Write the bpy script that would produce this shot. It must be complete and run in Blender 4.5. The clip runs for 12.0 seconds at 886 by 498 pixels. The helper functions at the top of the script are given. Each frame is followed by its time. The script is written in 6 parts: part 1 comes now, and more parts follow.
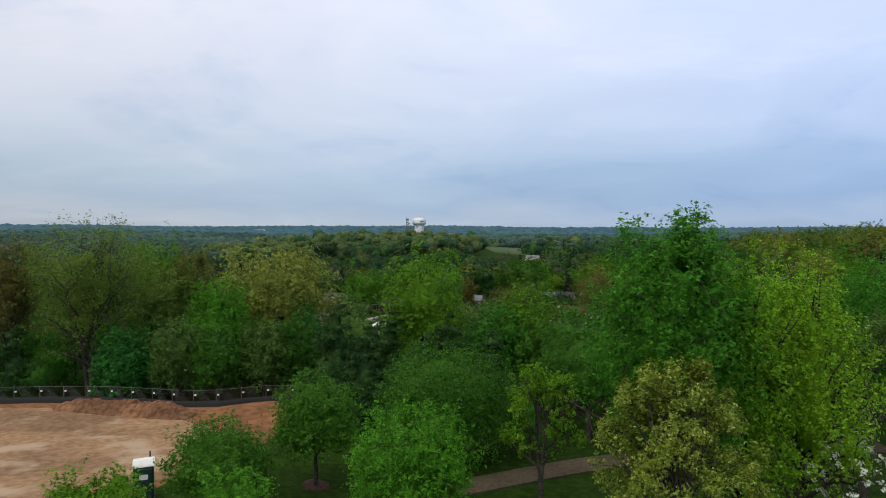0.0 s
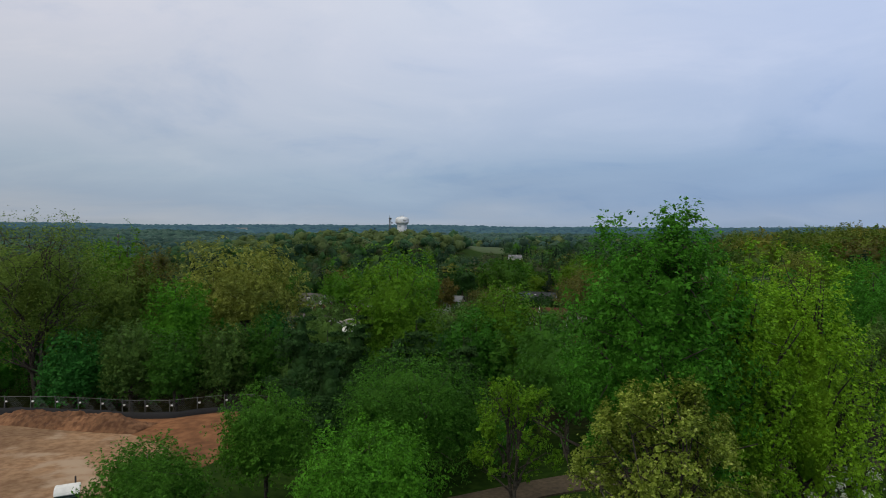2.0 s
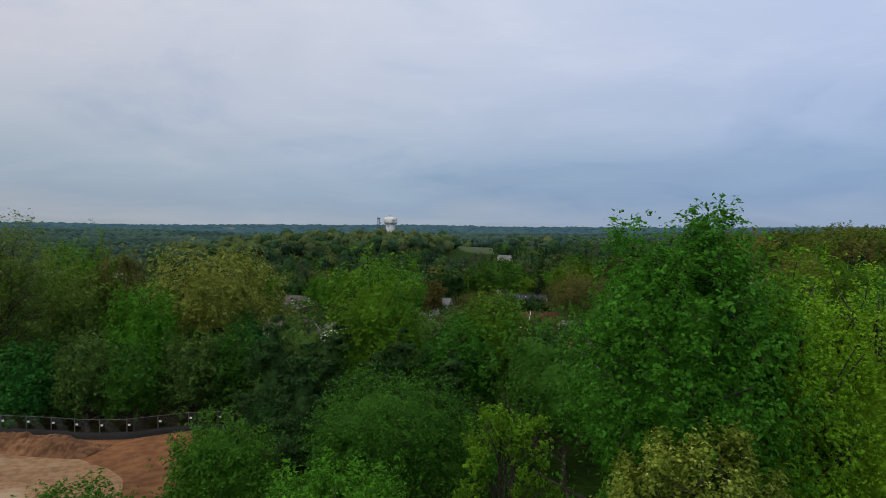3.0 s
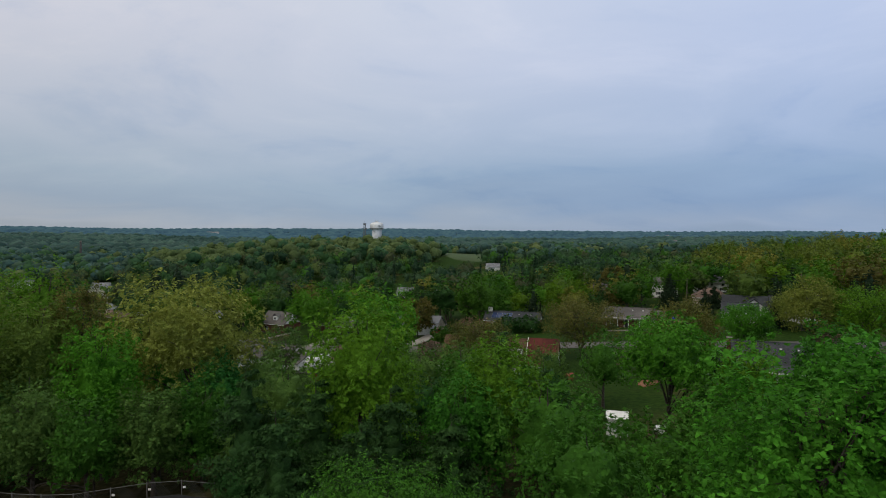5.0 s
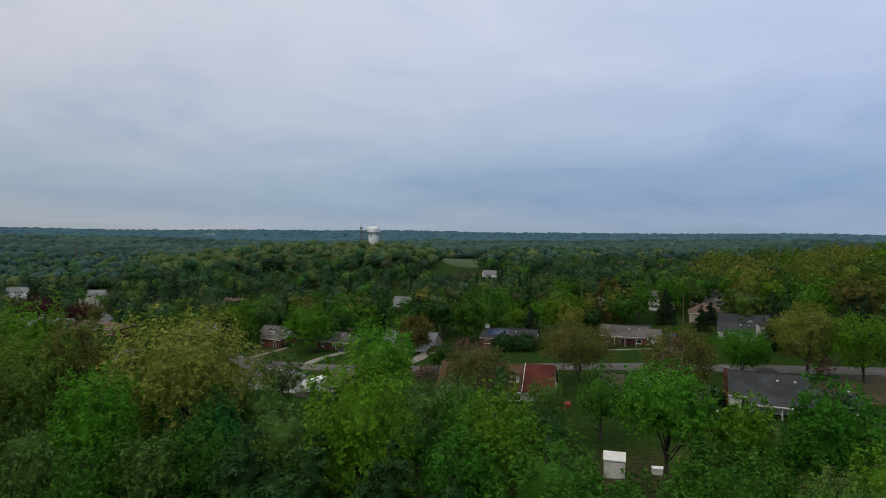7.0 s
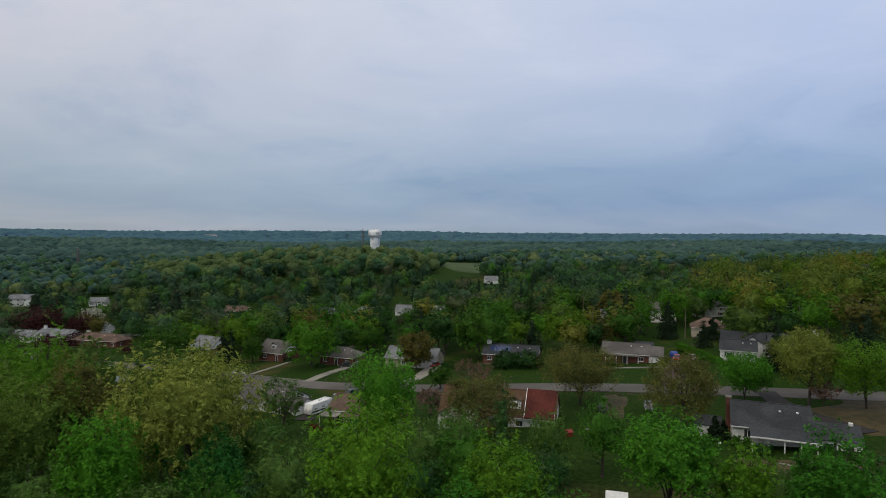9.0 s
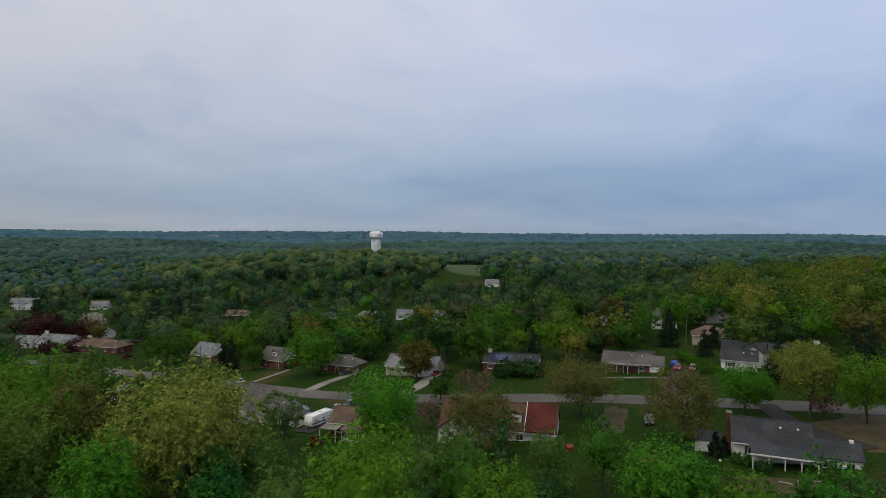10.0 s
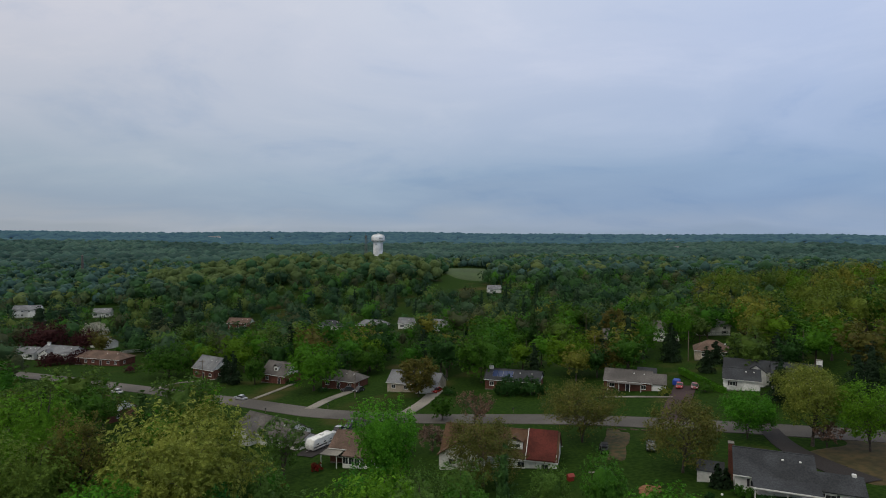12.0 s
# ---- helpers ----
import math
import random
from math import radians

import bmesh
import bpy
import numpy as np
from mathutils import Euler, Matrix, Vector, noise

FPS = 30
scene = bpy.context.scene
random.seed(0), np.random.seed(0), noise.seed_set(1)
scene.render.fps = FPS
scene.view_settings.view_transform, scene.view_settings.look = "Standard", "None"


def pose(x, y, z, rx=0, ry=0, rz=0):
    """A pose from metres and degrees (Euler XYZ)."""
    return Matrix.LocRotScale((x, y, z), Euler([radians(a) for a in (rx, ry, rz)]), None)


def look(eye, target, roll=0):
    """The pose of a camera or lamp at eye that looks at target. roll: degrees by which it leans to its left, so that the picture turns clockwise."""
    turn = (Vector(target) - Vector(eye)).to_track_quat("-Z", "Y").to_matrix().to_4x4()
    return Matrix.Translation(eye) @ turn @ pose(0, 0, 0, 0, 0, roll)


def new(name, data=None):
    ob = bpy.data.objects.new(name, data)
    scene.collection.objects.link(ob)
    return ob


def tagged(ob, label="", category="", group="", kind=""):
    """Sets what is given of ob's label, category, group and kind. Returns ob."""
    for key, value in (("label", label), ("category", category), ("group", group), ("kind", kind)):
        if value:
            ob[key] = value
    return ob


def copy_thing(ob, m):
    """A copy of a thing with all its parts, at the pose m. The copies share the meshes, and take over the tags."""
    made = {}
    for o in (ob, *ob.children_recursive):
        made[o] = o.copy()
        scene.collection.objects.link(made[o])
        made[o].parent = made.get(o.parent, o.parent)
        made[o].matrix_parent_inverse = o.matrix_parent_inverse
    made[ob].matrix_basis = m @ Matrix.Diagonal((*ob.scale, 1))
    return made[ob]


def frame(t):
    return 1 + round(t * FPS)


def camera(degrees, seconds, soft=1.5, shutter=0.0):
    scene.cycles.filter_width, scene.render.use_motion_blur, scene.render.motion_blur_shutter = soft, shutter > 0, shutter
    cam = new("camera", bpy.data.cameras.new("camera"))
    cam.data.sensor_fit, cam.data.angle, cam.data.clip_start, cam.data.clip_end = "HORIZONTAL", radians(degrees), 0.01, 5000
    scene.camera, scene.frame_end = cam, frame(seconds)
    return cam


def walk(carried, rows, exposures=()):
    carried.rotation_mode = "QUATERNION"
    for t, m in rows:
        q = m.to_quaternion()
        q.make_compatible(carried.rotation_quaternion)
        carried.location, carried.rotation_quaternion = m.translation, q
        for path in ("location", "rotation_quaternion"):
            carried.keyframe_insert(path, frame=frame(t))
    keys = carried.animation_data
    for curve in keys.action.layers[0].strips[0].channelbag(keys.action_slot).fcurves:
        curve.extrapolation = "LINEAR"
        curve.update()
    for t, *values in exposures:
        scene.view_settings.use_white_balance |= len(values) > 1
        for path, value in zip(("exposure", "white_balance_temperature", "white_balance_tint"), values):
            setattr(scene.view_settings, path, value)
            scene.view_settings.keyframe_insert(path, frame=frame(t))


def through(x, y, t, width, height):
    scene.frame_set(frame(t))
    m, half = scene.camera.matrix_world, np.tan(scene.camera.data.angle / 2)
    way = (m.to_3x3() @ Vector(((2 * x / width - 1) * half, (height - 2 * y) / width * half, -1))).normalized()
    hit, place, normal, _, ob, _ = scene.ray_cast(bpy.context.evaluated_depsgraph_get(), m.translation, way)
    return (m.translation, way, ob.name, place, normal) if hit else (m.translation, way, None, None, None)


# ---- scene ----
cam = camera(71.3, 12.0, 0.95)
PATH = [
    (0, (1.059, 2.735, 23.564), (1.054, 4.734, 23.5), 0.2),
    (0.5, (1.631, 2.966, 23.509), (1.637, 4.965, 23.444), 0.2),
    (1, (2.029, 3.825, 23.506), (2.054, 5.824, 23.441), 0.3),
    (1.5, (2.363, 5.281, 23.51), (2.398, 7.28, 23.445), 0.4),
    (2, (2.549, 7.363, 23.551), (2.596, 9.361, 23.485), 0.4),
    (2.5, (2.87, 10.141, 23.604), (2.93, 12.139, 23.539), 0.4),
    (3, (3.17, 13.353, 23.738), (3.252, 15.35, 23.672), 0.4),
    (4.8, (2.475, 21.84, 27.054), (2.597, 23.835, 26.993), 0.4),
    (5, (2.332, 21.985, 27.367), (2.459, 23.98, 27.312), 0.4),
    (5.5, (2.205, 21.723, 28.765), (2.339, 23.718, 28.71), 0.4),
    (6, (2.165, 21.879, 30.029), (2.301, 23.873, 29.976), 0.4),
    (6.5, (2.186, 22.115, 31.216), (2.324, 24.11, 31.164), 0.4),
    (7, (2.187, 22.23, 32.365), (2.325, 24.225, 32.313), 0.5),
    (9, (2.115, 22.337, 37.538), (2.248, 24.332, 37.485), 0.4),
    (9.5, (2.236, 22.368, 38.799), (2.367, 24.363, 38.747), 0.4),
    (10, (2.307, 22.448, 40.216), (2.436, 24.443, 40.163), 0.4),
    (10.5, (2.409, 22.532, 41.587), (2.536, 24.527, 41.534), 0.3),
    (11, (2.501, 22.582, 42.952), (2.626, 24.578, 42.898), 0.3),
    (11.5, (2.551, 22.633, 44.274), (2.674, 24.629, 44.22), 0.2),
    (12, (2.54, 22.806, 45.549), (2.662, 24.801, 45.495), 0.3),
]
walk(cam, [(t, look(eye, target, roll)) for t, eye, target, roll in PATH],
     [(0, 0.28), (0.8, 0.16), (1.6, -0.01), (2.5, -0.12), (4.0, -0.11), (12.0, -0.15)])

# ---- world, sun and exposure ----
world = bpy.data.worlds.new("overcast_sky")
scene.world = world
world.use_nodes = True
wn, wl = world.node_tree.nodes, world.node_tree.links
wn.clear()


def wnode(kind, **inputs):
    n = wn.new(kind)
    for key, value in inputs.items():
        n.inputs[key.replace("_", " ")].default_value = value
    return n


def ramp_of(nodes, stops, ease="EASE"):
    n = nodes.new("ShaderNodeValToRGB")
    n.color_ramp.interpolation = ease
    el = n.color_ramp.elements
    while len(el) < len(stops):
        el.new(0.5)
    for e, (at, c) in zip(el, stops):
        e.position, e.color = at, (*c, 1) if len(c) == 3 else c
    return n


coord = wn.new("ShaderNodeTexCoord")
split = wn.new("ShaderNodeSeparateXYZ")
wl.new(coord.outputs["Generated"], split.inputs[0])
# elevation of the cloud deck: pale overhead, a blue-grey bank above the horizon
high = ramp_of(wn, [(0.0, (0.34, 0.41, 0.50)), (0.012, (0.37, 0.44, 0.54)), (0.045, (0.31, 0.41, 0.55)), (0.085, (0.36, 0.465, 0.60)),
                    (0.16, (0.50, 0.575, 0.708)), (0.28, (0.625, 0.672, 0.798)), (0.40, (0.72, 0.755, 0.86)), (0.55, (0.80, 0.79, 0.79)), (1.0, (0.90, 0.86, 0.80))], "LINEAR")
lifted = wn.new("ShaderNodeMath")
lifted.operation = "ADD"
lifted.inputs[1].default_value = 0.42
wl.new(split.outputs["Z"], lifted.inputs[0])
deck = wn.new("ShaderNodeVectorMath")
deck.operation = "DIVIDE"
wl.new(coord.outputs["Generated"], deck.inputs[0])
wl.new(lifted.outputs[0], deck.inputs[1])
stretch = wn.new("ShaderNodeMapping")
stretch.inputs["Scale"].default_value = (0.55, 0.7, 2.0)
stretch.inputs["Rotation"].default_value = (0, 0, radians(12))
wl.new(deck.outputs[0], stretch.inputs[0])
streak = wnode("ShaderNodeTexNoise", Scale=2.1, Detail=4.0, Roughness=0.5, Distortion=0.4)
wl.new(stretch.outputs[0], streak.inputs["Vector"])
puff = wnode("ShaderNodeTexNoise", Scale=2.4, Detail=7.0, Roughness=0.6, Distortion=0.5)
wl.new(stretch.outputs[0], puff.inputs["Vector"])
# the streaks shift the bank up and down a little
bend = wn.new("ShaderNodeMath")
bend.operation = "MULTIPLY_ADD"
wl.new(streak.outputs["Fac"], bend.inputs[0])
bend.inputs[1].default_value = 0.14
wl.new(split.outputs["Z"], bend.inputs[2])
drop = wn.new("ShaderNodeMath")
drop.operation = "SUBTRACT"
wl.new(bend.outputs[0], drop.inputs[0])
drop.inputs[1].default_value = 0.07
wl.new(drop.outputs[0], high.inputs[0])
# whiter to the left, bluer to the right
side = wn.new("ShaderNodeMapRange")
side.inputs["From Min"].default_value, side.inputs["From Max"].default_value = -0.55, 0.55
wl.new(split.outputs["X"], side.inputs["Value"])
hue = ramp_of(wn, [(0.0, (1.06, 1.0, 0.94)), (0.45, (0.985, 1.0, 1.01)), (1.0, (0.855, 0.945, 1.09))], "LINEAR")
wl.new(side.outputs[0], hue.inputs[0])
tint = wn.new("ShaderNodeMix")
tint.data_type, tint.blend_type = "RGBA", "MULTIPLY"
tint.inputs["Factor"].default_value = 1.0
wl.new(high.outputs[0], tint.inputs["A"])
wl.new(hue.outputs[0], tint.inputs["B"])
mottle = ramp_of(wn, [(0.30, (0.83, 0.885, 0.95)), (0.50, (1.0, 1.0, 1.0)), (0.70, (1.11, 1.075, 1.04))], "EASE")
wl.new(puff.outputs["Fac"], mottle.inputs[0])
clouds = wn.new("ShaderNodeMix")
clouds.data_type, clouds.blend_type = "RGBA", "MULTIPLY"
clouds.inputs["Factor"].default_value = 1.0
wl.new(tint.outputs["Result"], clouds.inputs["A"])
wl.new(mottle.outputs[0], clouds.inputs["B"])
# clear sky behind the cover, barely showing
clear = wn.new("ShaderNodeTexSky")
clear.sky_type, clear.sun_disc = "NISHITA", False
clear.sun_elevation, clear.sun_rotation = radians(48), radians(-40)
dim = wn.new("ShaderNodeMix")
dim.data_type, dim.blend_type = "RGBA", "MULTIPLY"
dim.inputs["Factor"].default_value = 1.0
dim.inputs["B"].default_value = (0.08, 0.08, 0.08, 1)
wl.new(clear.outputs[0], dim.inputs["A"])
cover = wn.new("ShaderNodeMix")
cover.data_type = "RGBA"
cover.inputs["Factor"].default_value = 0.96
wl.new(dim.outputs["Result"], cover.inputs["A"])
wl.new(clouds.outputs["Result"], cover.inputs["B"])
back = wn.new("ShaderNodeBackground")
back.inputs["Strength"].default_value = 1.0
wl.new(cover.outputs["Result"], back.inputs[0])
wout = wn.new("ShaderNodeOutputWorld")
wl.new(back.outputs[0], wout.inputs[0])

sun = new("sun", bpy.data.lights.new("sun", "SUN"))
sun.data.energy, sun.data.angle, sun.data.color = 0.9, radians(45), (1.0, 0.96, 0.80)
sun.matrix_basis = look((0, 0, 100), (45, 60, 0))

# ---- materials ----


def material(name, roughness=0.9, metallic=0.0, specular=0.3):
    m = bpy.data.materials.new(name)
    m.use_nodes = True
    b = m.node_tree.nodes["Principled BSDF"]
    b.inputs["Roughness"].default_value, b.inputs["Metallic"].default_value = roughness, metallic
    b.inputs["Specular IOR Level"].default_value = specular
    return m, m.node_tree.nodes, m.node_tree.links, b


def noise_node(n, l, scale, detail=4.0, vector=None):
    t = n.new("ShaderNodeTexNoise")
    t.inputs["Scale"].default_value, t.inputs["Detail"].default_value = scale, detail
    if vector is None:
        vector = n.new("ShaderNodeTexCoord").outputs["Object"]
    l.new(vector, t.inputs["Vector"])
    return t


def mix_rgb(n, l, fac, a, b, blend="MIX"):
    x = n.new("ShaderNodeMix")
    x.data_type, x.blend_type = "RGBA", blend
    for socket, value in (("Factor", fac), ("A", a), ("B", b)):
        if isinstance(value, (int, float)):
            x.inputs[socket].default_value = value
        elif isinstance(value, tuple):
            x.inputs[socket].default_value = (*value, 1)
        else:
            l.new(value, x.inputs[socket])
    return x.outputs["Result"]


def two_scale(name, dark, light, small=3.0, large=0.15, roughness=0.9, bump=0.3, metallic=0.0, specular=0.3, worn=None, distance=0.05):
    """A surface with a fine and a broad variation between two colours and a fine relief."""
    m, n, l, b = material(name, roughness, metallic, specular)
    geo = n.new("ShaderNodeNewGeometry").outputs["Position"]
    fine, broad = noise_node(n, l, small, 6.0, geo), noise_node(n, l, large, 3.0, geo)
    fr = ramp_of(n, [(0.3, dark), (0.7, light)])
    l.new(fine.outputs["Fac"], fr.inputs[0])
    br = ramp_of(n, [(0.35, (0.72, 0.72, 0.72)), (0.65, (1.12, 1.12, 1.12))])
    l.new(broad.outputs["Fac"], br.inputs[0])
    c = mix_rgb(n, l, 1.0, fr.outputs[0], br.outputs[0], "MULTIPLY")
    if worn:
        w = ramp_of(n, [(0.52, (0, 0, 0)), (0.68, (1, 1, 1))])
        l.new(noise_node(n, l, large * 2.3, 5.0, geo).outputs["Fac"], w.inputs[0])
        c = mix_rgb(n, l, w.outputs[0], c, worn)
    l.new(c, b.inputs["Base Color"])
    if bump:
        k = n.new("ShaderNodeBump")
        k.inputs["Strength"].default_value, k.inputs["Distance"].default_value = bump, distance
        l.new(fine.outputs["Fac"], k.inputs["Height"])
        l.new(k.outputs[0], b.inputs["Normal"])
    return m


def leaf_material(name, dark, light, tip=None, through=0.4, clump=0.35, grain=3.2, holes=0.0):
    """Foliage: sprays made of single leaves of 1 / grain metres, each its own shade, with gaps between them, patches over the crown, some light passing through."""
    m, n, l, b = material(name, 0.65, 0.0, 0.1)
    geo = n.new("ShaderNodeNewGeometry")
    where = n.new("ShaderNodeTexCoord").outputs["Object"]
    cell = n.new("ShaderNodeTexVoronoi")
    cell.inputs["Scale"].default_value = grain
    l.new(where, cell.inputs["Vector"])
    shade = n.new("ShaderNodeSeparateColor")
    l.new(cell.outputs["Color"], shade.inputs[0])
    mean = n.new("ShaderNodeMath")
    mean.operation = "MULTIPLY_ADD"
    l.new(geo.outputs["Random Per Island"], mean.inputs[0])
    mean.inputs[1].default_value = 0.45
    half = n.new("ShaderNodeMath")
    half.operation = "MULTIPLY"
    l.new(shade.outputs[0], half.inputs[0])
    half.inputs[1].default_value = 0.55
    l.new(half.outputs[0], mean.inputs[2])
    r = ramp_of(n, [(0.1, dark), (0.72, light), (0.95, tip or light)], "LINEAR")
    l.new(mean.outputs[0], r.inputs[0])
    patch = noise_node(n, l, clump, 2.0, where)
    pr = ramp_of(n, [(0.32, (0.84, 0.87, 0.86)), (0.68, (1.13, 1.11, 1.04))])
    l.new(patch.outputs["Fac"], pr.inputs[0])
    c = mix_rgb(n, l, 1.0, r.outputs[0], pr.outputs[0], "MULTIPLY")
    info = n.new("ShaderNodeObjectInfo")
    orr = ramp_of(n, [(0.0, (0.86, 0.93, 0.92)), (0.5, (1.0, 1.0, 1.0)), (1.0, (1.06, 1.06, 0.98))], "LINEAR")
    l.new(info.outputs["Random"], orr.inputs[0])
    c = mix_rgb(n, l, 1.0, c, orr.outputs[0], "MULTIPLY")
    k = n.new("ShaderNodeBump")
    k.invert = True
    k.inputs["Strength"].default_value, k.inputs["Distance"].default_value = 0.75 if grain > 5 else 0.35, 0.55 / grain
    l.new(cell.outputs["Distance"], k.inputs["Height"])
    l.new(k.outputs[0], b.inputs["Normal"])
    l.new(c, b.inputs["Base Color"])
    tr = n.new("ShaderNodeBsdfTranslucent")
    l.new(c, tr.inputs["Color"])
    mixer = n.new("ShaderNodeMixShader")
    mixer.inputs[0].default_value = through
    l.new(b.outputs[0], mixer.inputs[1])
    l.new(tr.outputs[0], mixer.inputs[2])
    last = mixer.outputs[0]
    if holes:
        gap = n.new("ShaderNodeMath")
        gap.operation = "GREATER_THAN"
        l.new(cell.outputs["Distance"], gap.inputs[0])
        gap.inputs[1].default_value = holes
        cut = n.new("ShaderNodeMixShader")
        l.new(gap.outputs[0], cut.inputs[0])
        l.new(last, cut.inputs[1])
        l.new(n.new("ShaderNodeBsdfTransparent").outputs[0], cut.inputs[2])
        last = cut.outputs[0]
    l.new(last, n["Material Output"].inputs["Surface"])
    return m


def plain(name, colour, roughness=0.6, metallic=0.0, specular=0.4):
    m, n, l, b = material(name, roughness, metallic, specular)
    v = noise_node(n, l, 2.5, 4.0)
    r = ramp_of(n, [(0.3, tuple(c * 0.85 for c in colour)), (0.7, colour)])
    l.new(v.outputs["Fac"], r.inputs[0])
    l.new(r.outputs[0], b.inputs["Base Color"])
    return m


# leaf colours: dark, light and, where it differs, the tip
TONES = {
    "maple": ((0.038, 0.111, 0.012), (0.067, 0.187, 0.020)),
    "bright": ((0.052, 0.169, 0.012), (0.094, 0.278, 0.020)),
    "yellow": ((0.072, 0.164, 0.011), (0.131, 0.278, 0.018)),
    "fresh": ((0.110, 0.225, 0.012), (0.205, 0.385, 0.022)),
    "dark": ((0.020, 0.064, 0.016), (0.038, 0.119, 0.026)),
    "oak": ((0.036, 0.124, 0.012), (0.066, 0.228, 0.020)),
    "olive": ((0.140, 0.172, 0.026), (0.250, 0.280, 0.048), (0.340, 0.340, 0.095)),
    "catkin": ((0.165, 0.190, 0.032), (0.300, 0.325, 0.058), (0.420, 0.420, 0.120)),
    "cream": ((0.115, 0.175, 0.022), (0.265, 0.330, 0.050), (0.420, 0.450, 0.130)),
    "bronze": ((0.092, 0.106, 0.024), (0.168, 0.168, 0.040), (0.240, 0.135, 0.055)),
    "grey": ((0.060, 0.120, 0.024), (0.112, 0.205, 0.042)),
    "spring": ((0.096, 0.158, 0.027), (0.178, 0.262, 0.043)),
    "pine": ((0.021, 0.057, 0.015), (0.047, 0.106, 0.027)),
    "spruce": ((0.010, 0.026, 0.013), (0.023, 0.051, 0.023)),
    "magnolia": ((0.017, 0.080, 0.014), (0.036, 0.165, 0.026)),
    "plum": ((0.034, 0.012, 0.018), (0.080, 0.028, 0.032)),
    "red": ((0.16, 0.014, 0.012), (0.30, 0.030, 0.024)),
    "pink": ((0.16, 0.085, 0.06), (0.34, 0.20, 0.17), (0.44, 0.28, 0.25)),
    # valley and far tones: the blue of haze is mixed into the leaf colour
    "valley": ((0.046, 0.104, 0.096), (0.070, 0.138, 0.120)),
    "valley_haze_dark": ((0.034, 0.080, 0.072), (0.052, 0.106, 0.090)),
    "valley_haze_light": ((0.060, 0.122, 0.104), (0.088, 0.160, 0.128)),
    "far_haze_green": ((0.038, 0.096, 0.044), (0.058, 0.136, 0.058)),
    "far_haze_olive": ((0.092, 0.134, 0.048), (0.138, 0.186, 0.066)),
    "far_haze_brown": ((0.062, 0.078, 0.050), (0.088, 0.104, 0.066)),
    "far_haze_dark": ((0.020, 0.054, 0.038), (0.033, 0.078, 0.050)),
    "far_haze_grey": ((0.046, 0.090, 0.062), (0.067, 0.124, 0.080)),
    "white": ((0.40, 0.42, 0.36), (0.75, 0.76, 0.72)),
}
LEAVES = {}


def leaf_of(tone, reach, closed=False):
    """Foliage of a tone, with leaves as fine as they can be told apart at that reach: near, mid, garden or far; closed: with no gaps."""
    key = (tone, reach, closed)
    if key not in LEAVES:
        grain, holes, clump = {"near": (7.0, 0.58, 0.35), "mid": (4.2, 0.57, 0.3), "garden": (2.4, 0.58, 0.25), "suburb": (1.5, 0.62, 0.15), "far": (0.6, 0.0, 0.05)}[reach]
        thin = 0.1 if tone in ("pine", "spruce", "magnolia") else 0.34 if reach in ("far", "suburb") else 0.32
        dark, light, *tip = TONES[tone]
        # nearer stands keep less of the painted haze blue
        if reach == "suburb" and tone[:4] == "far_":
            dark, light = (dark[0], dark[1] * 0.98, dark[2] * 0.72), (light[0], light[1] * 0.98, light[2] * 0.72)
        if reach == "garden":
            dark, light, tip = [[c * k for c, k in zip(t, (0.82, 0.76, 0.72))] for t in (dark, light, tip[0] if tip else light)]
            tip = [tip]
        if reach in ("near", "mid"):
            # single leaves show: wider spread between the deep and the pale ones
            k = 1.0 if reach == "near" else 0.3
            if reach == "mid":
                dark, light, tip = [[c * k for c, k in zip(t, (0.80, 0.85, 0.85))] for t in (dark, light, tip[0] if tip else light)]
                tip = [tip]
            dark, light, tip = [c * (1 - 0.2 * k) for c in dark], [c * (1 + 0.32 * k) for c in light], [[c * (1 + 0.6 * k) for c in (tip[0] if tip else light)]]
        LEAVES[key] = leaf_material("leaf_" + tone, tuple(dark), tuple(light), tuple(tip[0]) if tip else None, through=thin + (0.12 if reach == "near" else 0), clump=clump, grain=grain, holes=0.0 if closed else holes)
    return LEAVES[key]


BARK = two_scale("bark", (0.035, 0.028, 0.022), (0.10, 0.085, 0.07), 6.0, 0.5, 0.95, 0.6)
DIRT = two_scale("graded_dirt", (0.20, 0.110, 0.055), (0.31, 0.190, 0.105), 1.5, 0.10, 0.95, 0.5, worn=(0.38, 0.275, 0.185))
CLAY = two_scale("red_clay", (0.14, 0.058, 0.023), (0.25, 0.112, 0.048), 0.9, 0.08, 0.95, 0.6)
EARTH = two_scale("loose_earth", (0.110, 0.050, 0.024), (0.25, 0.125, 0.062), 1.6, 0.15, 0.95, 0.8)
ASPHALT = two_scale("asphalt", (0.090, 0.082, 0.074), (0.128, 0.118, 0.107), 5.0, 0.06, 0.9, 0.15)
TARMAC = two_scale("dark_tarmac", (0.020, 0.017, 0.017), (0.033, 0.029, 0.029), 4.0, 0.08, 0.9, 0.15)
GRAVEL = two_scale("tan_gravel", (0.062, 0.047, 0.031), (0.105, 0.080, 0.052), 3.0, 0.15, 0.95, 0.2)
CONCRETE = two_scale("concrete", (0.185, 0.17, 0.145), (0.275, 0.255, 0.22), 3.0, 0.1, 0.9, 0.15)
SHINGLE_GREY = two_scale("shingle_grey", (0.030, 0.033, 0.038), (0.054, 0.058, 0.064), 4.0, 0.25, 0.9, 0.3)
SHINGLE_TAN = two_scale("shingle_tan", (0.085, 0.078, 0.073), (0.135, 0.125, 0.117), 4.0, 0.25, 0.9, 0.3)
SHINGLE_PALE = two_scale("shingle_pale", (0.135, 0.14, 0.148), (0.21, 0.216, 0.224), 4.0, 0.25, 0.9, 0.3)
